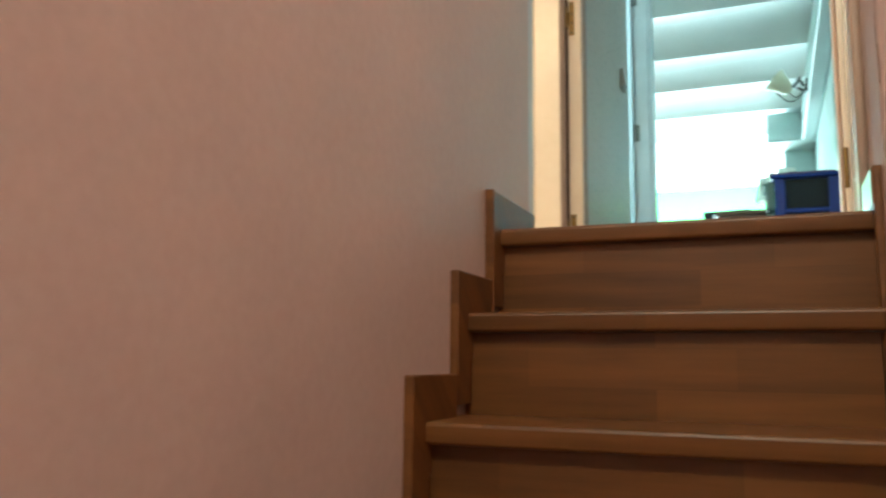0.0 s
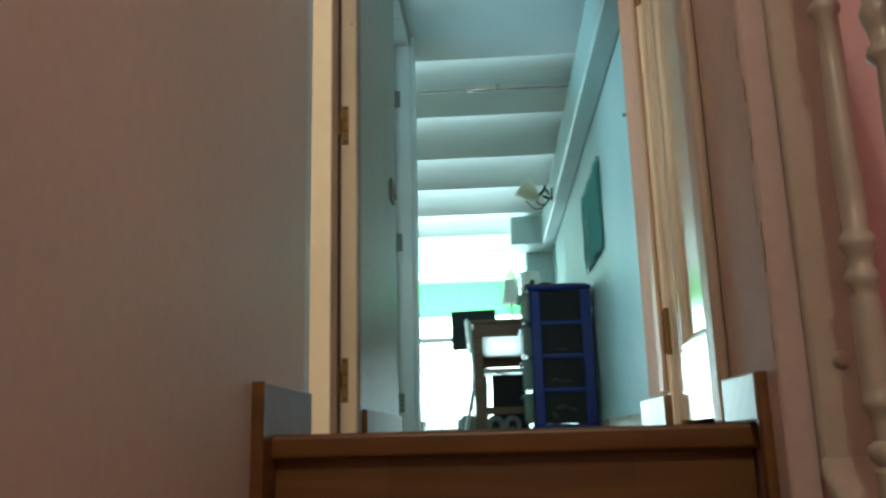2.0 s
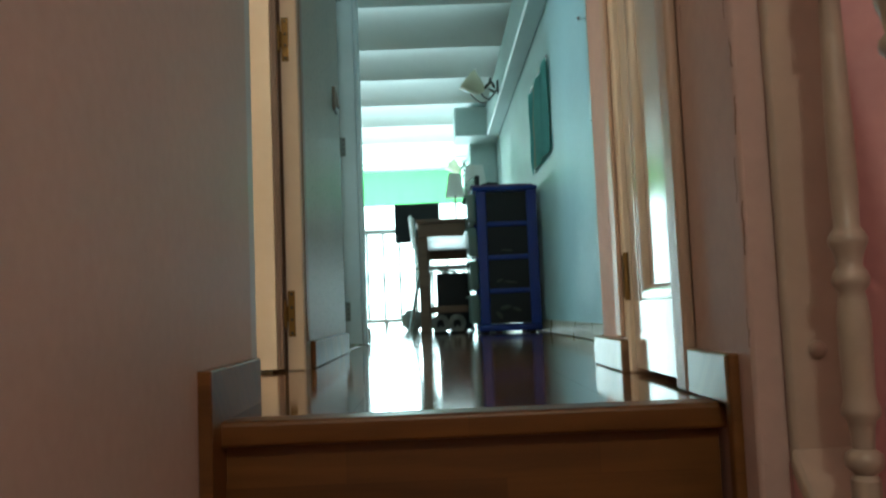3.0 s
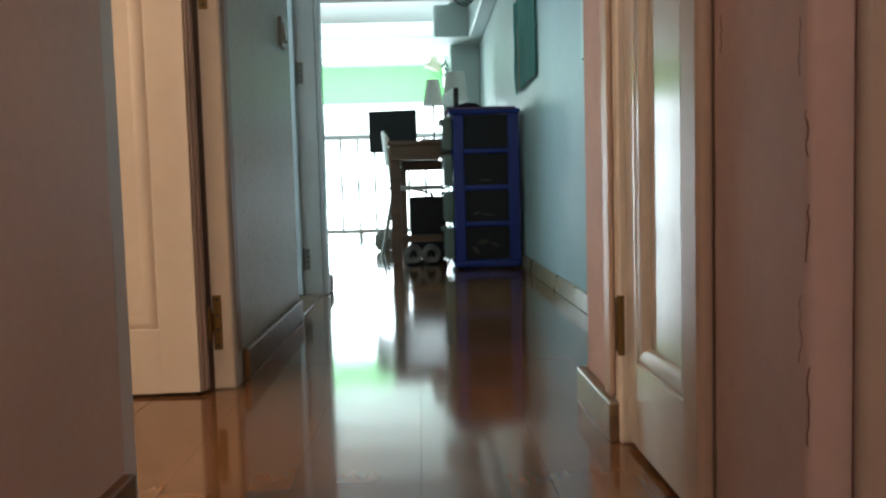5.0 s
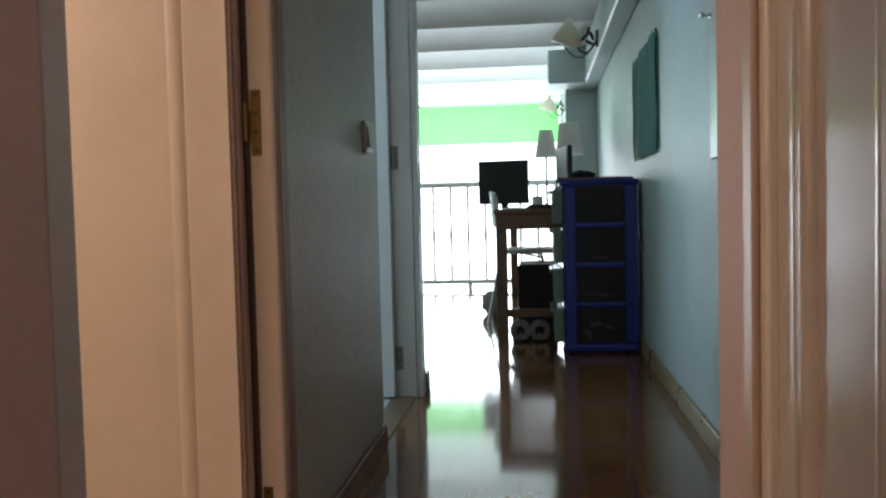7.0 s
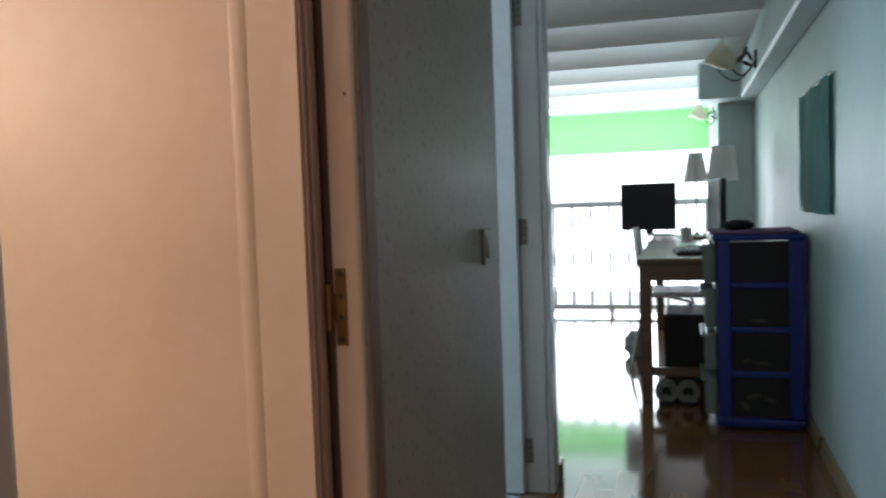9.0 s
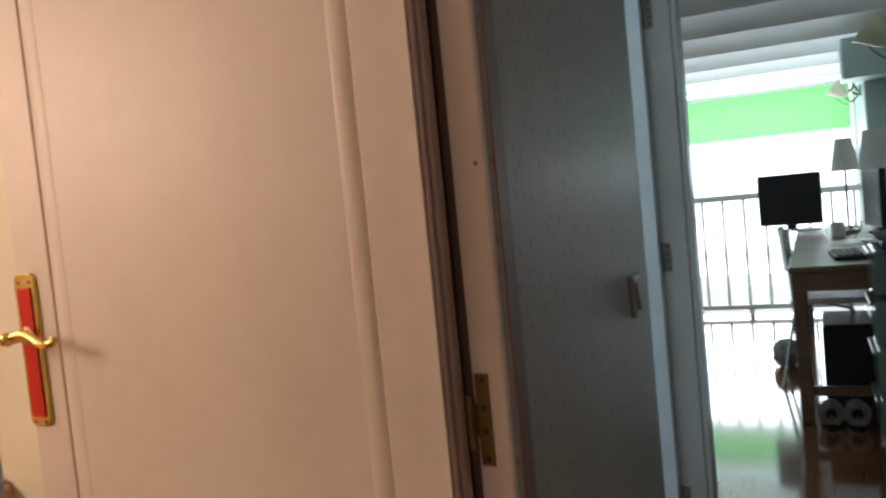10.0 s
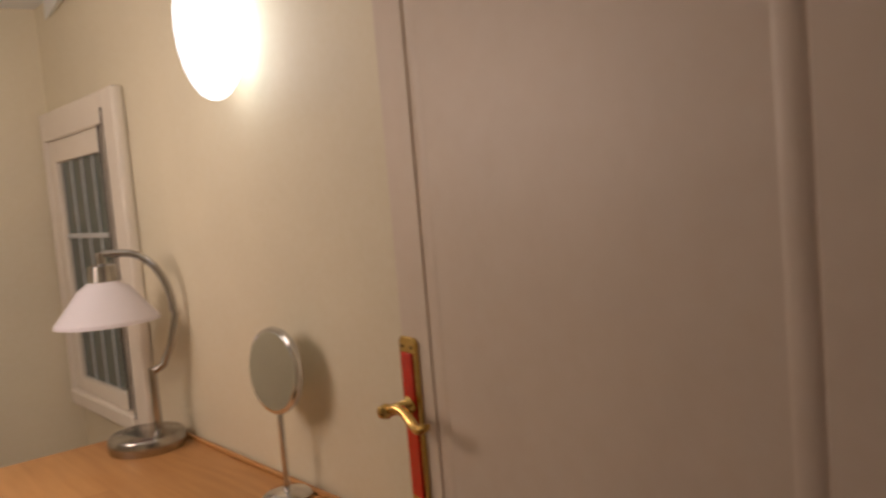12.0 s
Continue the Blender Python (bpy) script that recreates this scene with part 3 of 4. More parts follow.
def bedroom_door():
    d = thing("door_1", "cream painted bedroom door, standing open, with brass handle", "door", kind="structure")
    # lining and casing of the far jamb; dark strip for the shaded gap
    part("jamb", box_bm(-0.552, -0.466, 1.036, 1.0515, 0, 2.05, 0.004), CREAM, d)
    part("jamb_gap", box_bm(-0.552, -0.511, 1.0312, 1.0358, 0, 2.05), DARK_GAP, d)
    # narrow brown strip in place of a soft brown gradient at the corner
    part("corner_trim", box_bm(-0.468, -0.4625, 1.0645, 1.108, 0.076, 2.05, 0.0024), CORNER_BROWN, d, "brown strip along the wall corner")
    part("near_jamb", box_bm(-0.552, -0.4365, 0.2685, 0.322, 0, 2.05, 0.006), GREY_TRIM, d)
    part("head", box_bm(-0.552, -0.466, 0.322, 1.036, 2.02, 2.055, 0.003), CREAM, d)
    for z in (0.152, 0.90, 1.75):
        hg = part("hinge", tube_bm([(-0.514, 1.022, z - 0.036), (-0.514, 1.022, z + 0.036)], 0.0062, 12), OLD_BRASS, d, "worn brass hinge")
        part("hinge_leaf", box_bm(-0.508, -0.489, 1.0325, 1.0357, z - 0.061, z + 0.061, 0.001), OLD_BRASS, hg)
        part("hinge_strap", box_bm(-0.516, -0.507, 1.027, 1.0335, z - 0.022, z + 0.022, 0.001), OLD_BRASS, hg)
        part("hinge_leaf", box_bm(-0.526, -0.5215, 1.012, 1.030, z - 0.061, z + 0.061, 0.001), IRON, hg)
        for dz in (-0.052, -0.016, 0.016, 0.052):
            part("screw", lathe_bm([(0.0045, 0), (0.0036, 0.0012), (0, 0.0014)], 10, pose(-0.498, 1.0325, z + dz, 90, 0, 0)), IRON, hg)
    # the leaf stands at a right angle to the wall
    leaf = panel_leaf(d, 0.738, 2.0, 0.034, (0.076, 0.082), ((0.14, 1.88),), CREAM, deep=0.0022, slope=0.034)
    leaf.matrix_basis = pose(-1.268, 0.982, 0.008)
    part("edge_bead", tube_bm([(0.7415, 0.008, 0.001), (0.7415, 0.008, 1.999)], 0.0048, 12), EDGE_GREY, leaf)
    part("leaf_edge", box_bm(0.7385, 0.752, 0.012, 0.0335, 0.0, 2.0, 0.003), EDGE_GREY, leaf, "grey-pink door edge")
    px = 0.022
    plate = part("handle_plate", prism_bm([(px - 0.023, 0.890), (px - 0.017, 0.882), (px + 0.017, 0.882), (px + 0.023, 0.890), (px + 0.023, 1.120), (px + 0.017, 1.128), (px - 0.017, 1.128), (px - 0.023, 1.120)], "y", -0.006, 0.001, 0.002), BRASS, leaf, "brass handle plate with a red reflection as a strip")
    # the red mirrored in the polished plate is modelled as a fixed strip
    part("enamel", box_bm(px - 0.016, px + 0.014, -0.0085, -0.0055, 0.896, 1.106, 0.001), RED, plate, "red strip standing for a reflection in the brass")
    for z in (0.888, 1.114):
        for x in (px - 0.012, px + 0.012):
            part("screw", lathe_bm([(0.0032, 0), (0.0024, 0.0016), (0, 0.002)], 10, pose(x, -0.006, z, 90, 0, 0)), OLD_BRASS, plate)
    part("handle_rose", lathe_bm([(0.014, 0), (0.014, 0.006), (0.009, 0.010), (0.0085, 0.040), (0.0, 0.041)], 16, pose(px, -0.006, 1.030, 90, 0, 0)), BRASS, plate)
    # the lever leaves its boss and runs back towards the hinges in a flat S with a curled tip
    lever = [(px + 0.088 * t, -0.046 + 0.006 * math.sin(t * 3.1), 1.030 + 0.008 * math.sin(t * 5.6) - 0.003 * t) for t in [k / 16 for k in range(17)]]
    lever += [(px + 0.093, -0.044, 1.0230), (px + 0.097, -0.043, 1.0265), (px + 0.0965, -0.042, 1.0310)]
    part("lever", tube_bm(lever, 0.0068, 12), BRASS, plate)
    part("lever_boss", lathe_bm([(0.0, -0.013), (0.008, -0.010), (0.0115, 0), (0.008, 0.010), (0.0, 0.013)], 16, pose(px - 0.001, -0.047, 1.030, 90, 0, 0)), BRASS, plate)
    part("nail_head", lathe_bm([(0.003, 0), (0.0022, 0.0015), (0, 0.002)], 10, pose(-0.479, 1.036, 1.230, 90, 0, 0)), CORNER_BROWN, d)


bedroom_door()


def bathroom_door():
    d = thing("door_2", "white painted bathroom door, standing open inwards", "door", kind="structure")
    part("threshold", box_bm(-0.56, -0.468, 2.04, 2.70, -0.02, 0.006, 0.003), SKIRT_WOOD, d)
    part("jamb", box_bm(-0.565, -0.462, 2.70, 2.765, 0, 2.03, 0.004), GREY_TRIM, d)
    part("casing", box_bm(-0.4615, -0.442, 2.705, 2.80, 0, 2.06, 0.006), GREY_TRIM, d)
    part("casing_end", box_bm(-0.472, -0.450, 2.80, 2.862, 0, 2.06, 0.006), GREY_TRIM, d)
    part("corner_block", box_bm(-0.476, -0.436, 2.803, 2.89, 0.002, 0.075, 0.004), SKIRT_WOOD, d)
    for z in (0.157, 0.94, 1.70):
        hinge(d, -0.538, 2.697, z, SWITCH_GREY)
    leaf = panel_leaf(d, 0.57, 1.98, 0.034, (0.1, 0.1), ((0.3, 1.8),), WHITE)
    leaf.matrix_basis = pose(-1.115, 2.655, 0.012)


bathroom_door()


def cupboard_door():
    d = thing("door_3", "glossy cream cupboard door with a moulded panel, closed", "door", kind="structure")
    part("near_casing", box_bm(0.272, 0.292, 0.128, 0.185, 0, 2.05, 0.006), TRIM_PINK, d)
    part("near_jamb", box_bm(0.2925, 0.36, 0.1255, 0.200, 0, 2.02, 0.003), TRIM_PINK, d)
    part("far_jamb", box_bm(0.284, 0.36, 0.545, 0.599, 0, 2.02, 0.004), CREAM, d)
    part("far_stop", box_bm(0.274, 0.2838, 0.572, 0.618, 0.072, 2.05, 0.004), TRIM_PINK, d)
    part("head", box_bm(0.275, 0.36, 0.20, 0.545, 1.99, 2.05, 0.004), TRIM_PINK, d)
    for z in (0.20, 1.02, 1.75):
        hg = part("hinge", tube_bm([(0.287, 0.548, z - 0.05), (0.287, 0.548, z + 0.05)], 0.006, 10), OLD_BRASS, d, "worn brass hinge")
        part("hinge_leaf", box_bm(0.2815, 0.2838, 0.549, 0.566, z - 0.045, z + 0.045, 0.0008), OLD_BRASS, hg)
    leaf = panel_leaf(d, 0.342, 1.97, 0.03, (0.056, 0.056), ((0.135, 1.86),), DOOR_WHITE, deep=0.015, slope=0.032)
    leaf.matrix_basis = Matrix.Translation((0.296, 0.543, 0.012)) @ Matrix.Rotation(radians(-90), 4, "Z")


cupboard_door()


# ---- skirting boards ----
def skirting(name, x0, x1, y0, y1, h=0.07, mat=None, z0=0.0):
    solid(name, box_bm(x0, x1, y0, y1, z0, h, 0.004), mat or SKIRT_WOOD, "brown laminate skirting board", "skirting", "structure")


skirting("baseboard_1", 0.274, 0.289, -0.045, 0.127)
skirting("baseboard_2", 0.268, 0.289, 0.555, 0.845, 0.068)
skirting("baseboard_3", 0.514, 0.529, 0.846, 6.30, 0.07, LIT_SKIRT)
skirting("baseboard_4", -0.464, -0.450, 1.12, 2.004, 0.075, STEP_WOOD)
skirting("baseboard_5", 0.2895, 0.514, 0.846, 0.860)


# ---- study things ----
def drawer_tower():
    """Side towards the stair, drawers opening towards the passage."""
    t = thing("drawer_tower", "blue plastic drawer tower with milky drawers beside the desk", "storage tower", (0.128, 3.64, 0))
    w, dp, h = 0.378, 0.37, 0.866
    part("base", box_bm(0.012, w, 0, dp, 0.012, 0.05, 0.008), BLUE, t)
    for x in (0.05, w - 0.05):
        for y in (0.05, dp - 0.05):
            part("foot", lathe_bm([(0.018, 0), (0.022, 0.013)], 12, pose(x, y, 0)), BLACK, t)
    part("top", box_bm(0.0, w + 0.006, -0.006, dp + 0.006, h - 0.026, h, 0.009), BLUE, t)
    for x in (0.02, w - 0.062):
        part("side_post", box_bm(x, x + (0.058 if x < 0.1 else 0.062), 0.004, 0.024, 0.05, h - 0.026, 0.006), BLUE, t)
    for x in (0.02, w - 0.03):
        part("side_post", box_bm(x, x + 0.03, dp - 0.024, dp - 0.004, 0.05, h - 0.026, 0.006), BLUE, t)
    step = (h - 0.076) / 4
    for k in range(4):
        z = 0.05 + step * k
        if k:
            part("side_bar", box_bm(0.078, w - 0.062, 0.006, 0.022, z - 0.014, z + 0.014, 0.005), BLUE, t)
        part("side_panel", box_bm(0.07, w - 0.055, 0.014, 0.021, z + 0.008, z + step - 0.008), SMOKE, t)
        dr = part("drawer", box_bm(0.028, w - 0.02, 0.03, dp - 0.03, z + 0.018, z + step - 0.03, 0.012), SMOKE, t, "milky plastic drawer")
        part("drawer_front", box_bm(-0.036, 0.014, 0.004, dp - 0.012, z + 0.010, z + step - 0.014, 0.014, 3), CLEAR, dr)
        part("drawer_lip", box_bm(-0.054, -0.034, 0.02, dp - 0.03, z + step - 0.036, z + step - 0.020, 0.006), CLEAR, dr)
    for k, x, z, w0, h0, lean in ((0, 0.13, 0.055, 0.030, 0.013, 50), (0, 0.17, 0.10, 0.036, 0.012, -12), (0, 0.235, 0.085, 0.030, 0.010, 20), (1, 0.20, 0.05, 0.045, 0.007, 6), (1, 0.14, 0.06, 0.022, 0.008, -20), (2, 0.19, 0.04, 0.04, 0.006, 4)):
        bm = bmesh.new()
        bmesh.ops.create_uvsphere(bm, u_segments=14, v_segments=8, radius=1, matrix=pose(x, 0.0138, 0.05 + step * k + z, 0, lean, 0) @ Matrix.Diagonal((w0, 0.0016, h0, 1)))
        part("folded_cloth", bm, CONTENT_CLOTH, t)
    part("back_panel", box_bm(w - 0.012, w - 0.004, 0.03, dp - 0.03, 0.05, h - 0.03), BLUE, t)


drawer_tower()


def folded_stuff():
    bm = bmesh.new()
    bmesh.ops.create_uvsphere(bm, u_segments=20, v_segments=12, radius=1)
    for v in bm.verts:
        n = 1 + 0.18 * noise.noise(v.co * 2.3)
        v.co = Vector((0.07 * v.co.x * n, 0.09 * v.co.y * n, max(0, 0.02 + 0.024 * v.co.z * n)))
    bm.transform(pose(0.25, 3.87, 0.879))
    solid("cap", bm, DARK_CLOTH, "dark crumpled cap on the drawer tower", "cap")
    bm = box_bm(0.118, 0.49, 3.65, 4.0, 0.867, 0.879, 0.004)
    bmesh.ops.subdivide_edges(bm, edges=bm.edges[:], cuts=4, use_grid_fill=True)
    for v in bm.verts:
        if v.co.z > 0.871:
            v.co.z += 0.006 * noise.noise(v.co * 9)
    solid("cloth_runner", bm, PURPLE_CLOTH, "muted purple cloth folded on the drawer tower", "cloth")


folded_stuff()


def desk():
    d = thing("desk", "light wooden desk with square legs along the wall", "desk", (0, 0, 0))
    x0, x1, y0, y1 = -0.222, 0.50, 4.05, 6.50
    part("desktop", box_bm(x0, x1, y0, y1, 0.705, 0.732, 0.004), DESK_WOOD, d)
    part("apron", box_bm(x0 + 0.012, x1 - 0.012, y0 + 0.012, y0 + 0.034, 0.62, 0.7045, 0.003), DESK_WOOD, d)
    part("apron", box_bm(x0 + 0.012, x1 - 0.012, y1 - 0.034, y1 - 0.012, 0.62, 0.7045, 0.003), DESK_WOOD, d)
    part("apron", box_bm(x0 + 0.012, x0 + 0.034, y0 + 0.07, y1 - 0.07, 0.64, 0.7045, 0.003), DESK_WOOD, d)
    for x in (x0 + 0.008, x1 - 0.068):
        for y in (y0 + 0.035, y1 - 0.10):
            part("leg", box_bm(x, x + 0.062, y, y + 0.062, 0, 0.705, 0.005), DESK_WOOD, d)
    part("stretcher", box_bm(x0 + 0.07, x1 - 0.07, y0 + 0.05, y0 + 0.08, 0.13, 0.175, 0.004), DESK_WOOD, d)


desk()


def computer_case():
    c = thing("computer_case", "black computer case standing under the desk", "computer", (-0.10, 4.42, 0))
    part("case", box_bm(0, 0.22, 0, 0.42, 0.012, 0.40, 0.008), BLACK, c)
    part("front_bezel", box_bm(-0.004, 0.224, -0.014, 0.0, 0.016, 0.396, 0.006), SMOKE, c)
    for k in range(4):
        part("foot", box_bm(0.02 + 0.15 * (k % 2), 0.05 + 0.15 * (k % 2), 0.03 + 0.33 * (k // 2), 0.06 + 0.33 * (k // 2), 0, 0.013), BLACK, c)


computer_case()


def slipper(name, x):
    s = thing(name, "white fleece slipper with dark lining on the floor", "slipper", (x, 4.075, 0.0), group="pair of slippers")
    bm = bmesh.new()
    segs, rings = 24, 10
    grid = []
    for i in range(rings):
        b = 2 * math.pi * i / rings
        row = []
        for k in range(segs):
            a = 2 * math.pi * k / segs
            rr = 0.017 * (1 + 0.25 * noise.noise(Vector((math.cos(a) * 2, math.sin(a) * 2, b + x * 9))))
            row.append(bm.verts.new(((0.040 + rr * math.cos(b)) * math.cos(a), (0.03 + rr * math.cos(b)) * math.sin(a) * 0.9 - 0.035 * (0.06 + 0.045 * math.sin(a)) / 0.06 + 0.03, 0.062 + (0.042 + rr * math.cos(b)) * math.sin(a) + 0.2 * rr * math.sin(b))))
        grid.append(row)
    for i in range(rings):
        for k in range(segs):
            bm.faces.new((grid[i][k], grid[i][(k + 1) % segs], grid[(i + 1) % rings][(k + 1) % segs], grid[(i + 1) % rings][k]))
    part("cuff", bm, SLIPPER, s)
    bm = bmesh.new()
    bmesh.ops.create_uvsphere(bm, u_segments=16, v_segments=10, radius=1)
    bm.transform(pose(0, 0.10, 0.048) @ Matrix.Diagonal((0.048, 0.11, 0.046, 1)))
    part("foot_cover", bm, SLIPPER, s)
    part("sole", prism_bm([(0.045 * math.cos(a), 0.07 + 0.13 * math.sin(a)) for a in (2 * math.pi * k / 18 for k in range(18))], "z", 0, 0.012), DARK_CLOTH, s)
    bm = bmesh.new()
    bmesh.ops.create_uvsphere(bm, u_segments=14, v_segments=8, radius=1)
    bm.transform(pose(0, 0.02, 0.06) @ Matrix.Diagonal((0.036, 0.03, 0.036, 1)))
    part("lining", bm, DARK_CLOTH, s)


slipper("slipper", -0.088)
slipper("slipper", 0.018)


def rag_bag():
    bm = bmesh.new()
    bmesh.ops.create_uvsphere(bm, u_segments=24, v_segments=16, radius=1)
    for v in bm.verts:
        n = 1 + 0.22 * noise.noise(v.co * 2.7) + 0.08 * noise.noise(v.co * 7)
        v.co = Vector((0.085 * v.co.x * n, 0.10 * v.co.y * n, max(0.0, 0.075 + 0.085 * v.co.z * n)))
    bm.transform(pose(-0.30, 5.30, 0))
    solid("cloth_bag", bm, GREY_CLOTH, "crumpled grey cloth bag on the floor", "bag")


rag_bag()


def metal_chair(name, label, x, y, turn, seat_mat, back_mat, back):
    """Bent-tube chair. back: (low, high, half width) of the back panel."""
    c = thing(name, label, "chair", (x, y, 0), turn)
    for s in (-1, 1):
        part("leg", tube_bm([(0.19 * s, -0.22, 0.0), (0.185 * s, -0.10, 0.42), (0.18 * s, 0.02, 0.45)], 0.010), CHROME, c)
        part("leg", tube_bm([(0.19 * s, 0.25, 0.0), (0.185 * s, 0.17, 0.40), (0.18 * s, 0.17, 0.47), (0.175 * s, 0.20, back[1] - 0.02)], 0.010), CHROME, c)
    part("crossbar", tube_bm([(-0.186, -0.14, 0.28), (0.186, -0.14, 0.28)], 0.007), CHROME, c)
    part("seat", box_bm(-0.20, 0.20, -0.21, 0.19, 0.445, 0.475, 0.012), seat_mat, c)
    bm = bmesh.new()
    lo, hi, hw = back
    nx, nz = 8, 5
    front = [[bm.verts.new((-hw + 2 * hw * i / nx, 0.188 + 0.03 * (1 - (2 * i / nx - 1) ** 2) + 0.02 * k / nz, lo + (hi - lo) * k / nz)) for i in range(nx + 1)] for k in range(nz + 1)]
    for k in range(nz):
        for i in range(nx):
            bm.faces.new((front[k][i], front[k][i + 1], front[k + 1][i + 1], front[k + 1][i]))
    bmesh.ops.solidify(bm, geom=bm.faces[:], thickness=0.016)
    part("backrest", bm, back_mat, c)


metal_chair("metal_chair", "chrome tube chair with a pale back at the desk", -0.06, 4.98, 90, WHITE, WHITE, (0.62, 0.85, 0.19))


def desk_monitor():
    m = thing("desk_monitor", "black flat monitor standing at the far end of the desk", "monitor", (-0.258, 6.28, 0.732), -8)
    part("casing", box_bm(-0.207, 0.207, 0.0, 0.045, 0.045, 0.402, 0.008), BLACK, m)
    part("display", box_bm(-0.192, 0.192, -0.0025, 0.0005, 0.065, 0.388), SCREEN, m)
    part("neck", box_bm(-0.03, 0.03, 0.046, 0.075, 0.012, 0.22, 0.006), BLACK, m)
    part("foot", lathe_bm([(0.105, 0.0), (0.105, 0.010), (0.06, 0.018), (0.0, 0.019)], 28, pose(0.085, 0.06, 0)), GREY_TRIM, m)


desk_monitor()


def screen_edge():
    s = thing("monitor", "thin black monitor turned sideways on the desk", "monitor", (0.20, 5.02, 0.732), 10)
    part("panel", box_bm(-0.02, 0.012, -0.19, 0.19, 0.09, 0.40, 0.006), BLACK, s)
    part("display", box_bm(-0.0225, -0.0195, -0.175, 0.175, 0.105, 0.385), SCREEN, s)
    part("neck", box_bm(0.004, 0.03, -0.03, 0.03, 0.01, 0.2, 0.005), BLACK, s)
    part("stand", box_bm(-0.06, 0.09, -0.10, 0.10, 0.0, 0.012, 0.005), BLACK, s)


screen_edge()


def keyboard():
    k = thing("keyboard", "dark keyboard lying on the desk", "keyboard", (0.03, 4.42, 0.732), 4)
    part("case", box_bm(-0.07, 0.07, -0.17, 0.17, 0, 0.018, 0.005), BLACK, k)
    for i in range(4):
        part("key_row", box_bm(-0.055 + 0.029 * i, -0.031 + 0.029 * i, -0.155, 0.155, 0.018, 0.024, 0.003), SMOKE, k)


keyboard()


def desk_clutter():
    p = thing("paper_stack", "loose white papers on the desk", "papers", (0.06, 5.15, 0.732))
    for k, a in enumerate((3, -7, 12)):
        bm = box_bm(-0.10, 0.10, -0.14, 0.14, 0.0012 * k + 0.0002, 0.0012 * k + 0.0011)
        bm.transform(pose(0.012 * k, 0.01 * k, 0, 0, 0, a))
        part("sheet", bm, WHITE, p)
    c = thing("mug", "white mug standing on the desk", "mug", (0.02, 5.55, 0.732))
    part("body", lathe_bm([(0.036, 0), (0.040, 0.01), (0.040, 0.09), (0.037, 0.09), (0.036, 0.012), (0.0, 0.011)], 24), WHITE, c)
    part("handle", tube_bm([(-0.038 - 0.025 * math.sin(a), 0, 0.045 + 0.028 * math.cos(a)) for a in [k * math.pi / 8 for k in range(9)]], 0.004, 8), WHITE, c)
    w = thing("cable", "dark cable looped between the desk lamps", "cable", (0, 0, 0))
    pts = [(0.10 + 0.05 * math.sin(0.9 * k), 5.35 + 0.05 * k, 0.736 + max(0.0, 0.09 * math.sin(k * 0.7))) for k in range(11)]
    part("wire", tube_bm(pts, 0.0035, 6), BLACK, w)
    pts = [(-0.20, 5.6 + 0.01 * k, 0.735 if k < 2 else 0.735 - 0.10 * (k - 1)) for k in range(8)]
    v = thing("hanging_cable", "thin pale cable hanging over the desk edge", "cable", (-0.03, 0, 0))
    part("wire", tube_bm(pts, 0.003, 6), WHITE, v)


desk_clutter()


def table_lamp(x, y, h, r0, r1, sh, stem):
    t = thing("table_lamp", "table lamp with a pale tapered fabric shade", "table lamp", (x, y, 0.732), group="pair of desk lamps")
    part("base", lathe_bm([(0.07, 0), (0.07, 0.012), (0.03, 0.022), (0.012, 0.04), (0.0, 0.041)], 20), stem, t)
    part("stem", lathe_bm([(0.009, 0.035), (0.009, h - sh + 0.05)], 12), stem, t)
    prof = [(r0, h - sh), (r1, h), (r1 - 0.004, h), (r0 - 0.004, h - sh), (r0, h - sh)]
    bm = bmesh.new()
    seg = 28
    rings = [[bm.verts.new((r * math.cos(2 * math.pi * k / seg), r * math.sin(2 * math.pi * k / seg), z)) for k in range(seg)] for r, z in prof[:4]]
    for a in range(4):
        for k in range(seg):
            bm.faces.new((rings[a][k], rings[a][(k + 1) % seg], rings[(a + 1) % 4][(k + 1) % seg], rings[(a + 1) % 4][k]))
    sd = part("shade", bm, SHADE, t)
    part("shade_ring", tube_bm([(-r0 * 0.9, 0, h - sh + 0.04), (r0 * 0.9, 0, h - sh + 0.04)], 0.002, 6), stem, sd)


table_lamp(0.262, 5.72, 0.628, 0.104, 0.072, 0.235, BLACK)
table_lamp(0.092, 5.90, 0.598, 0.086, 0.050, 0.205, STEEL)


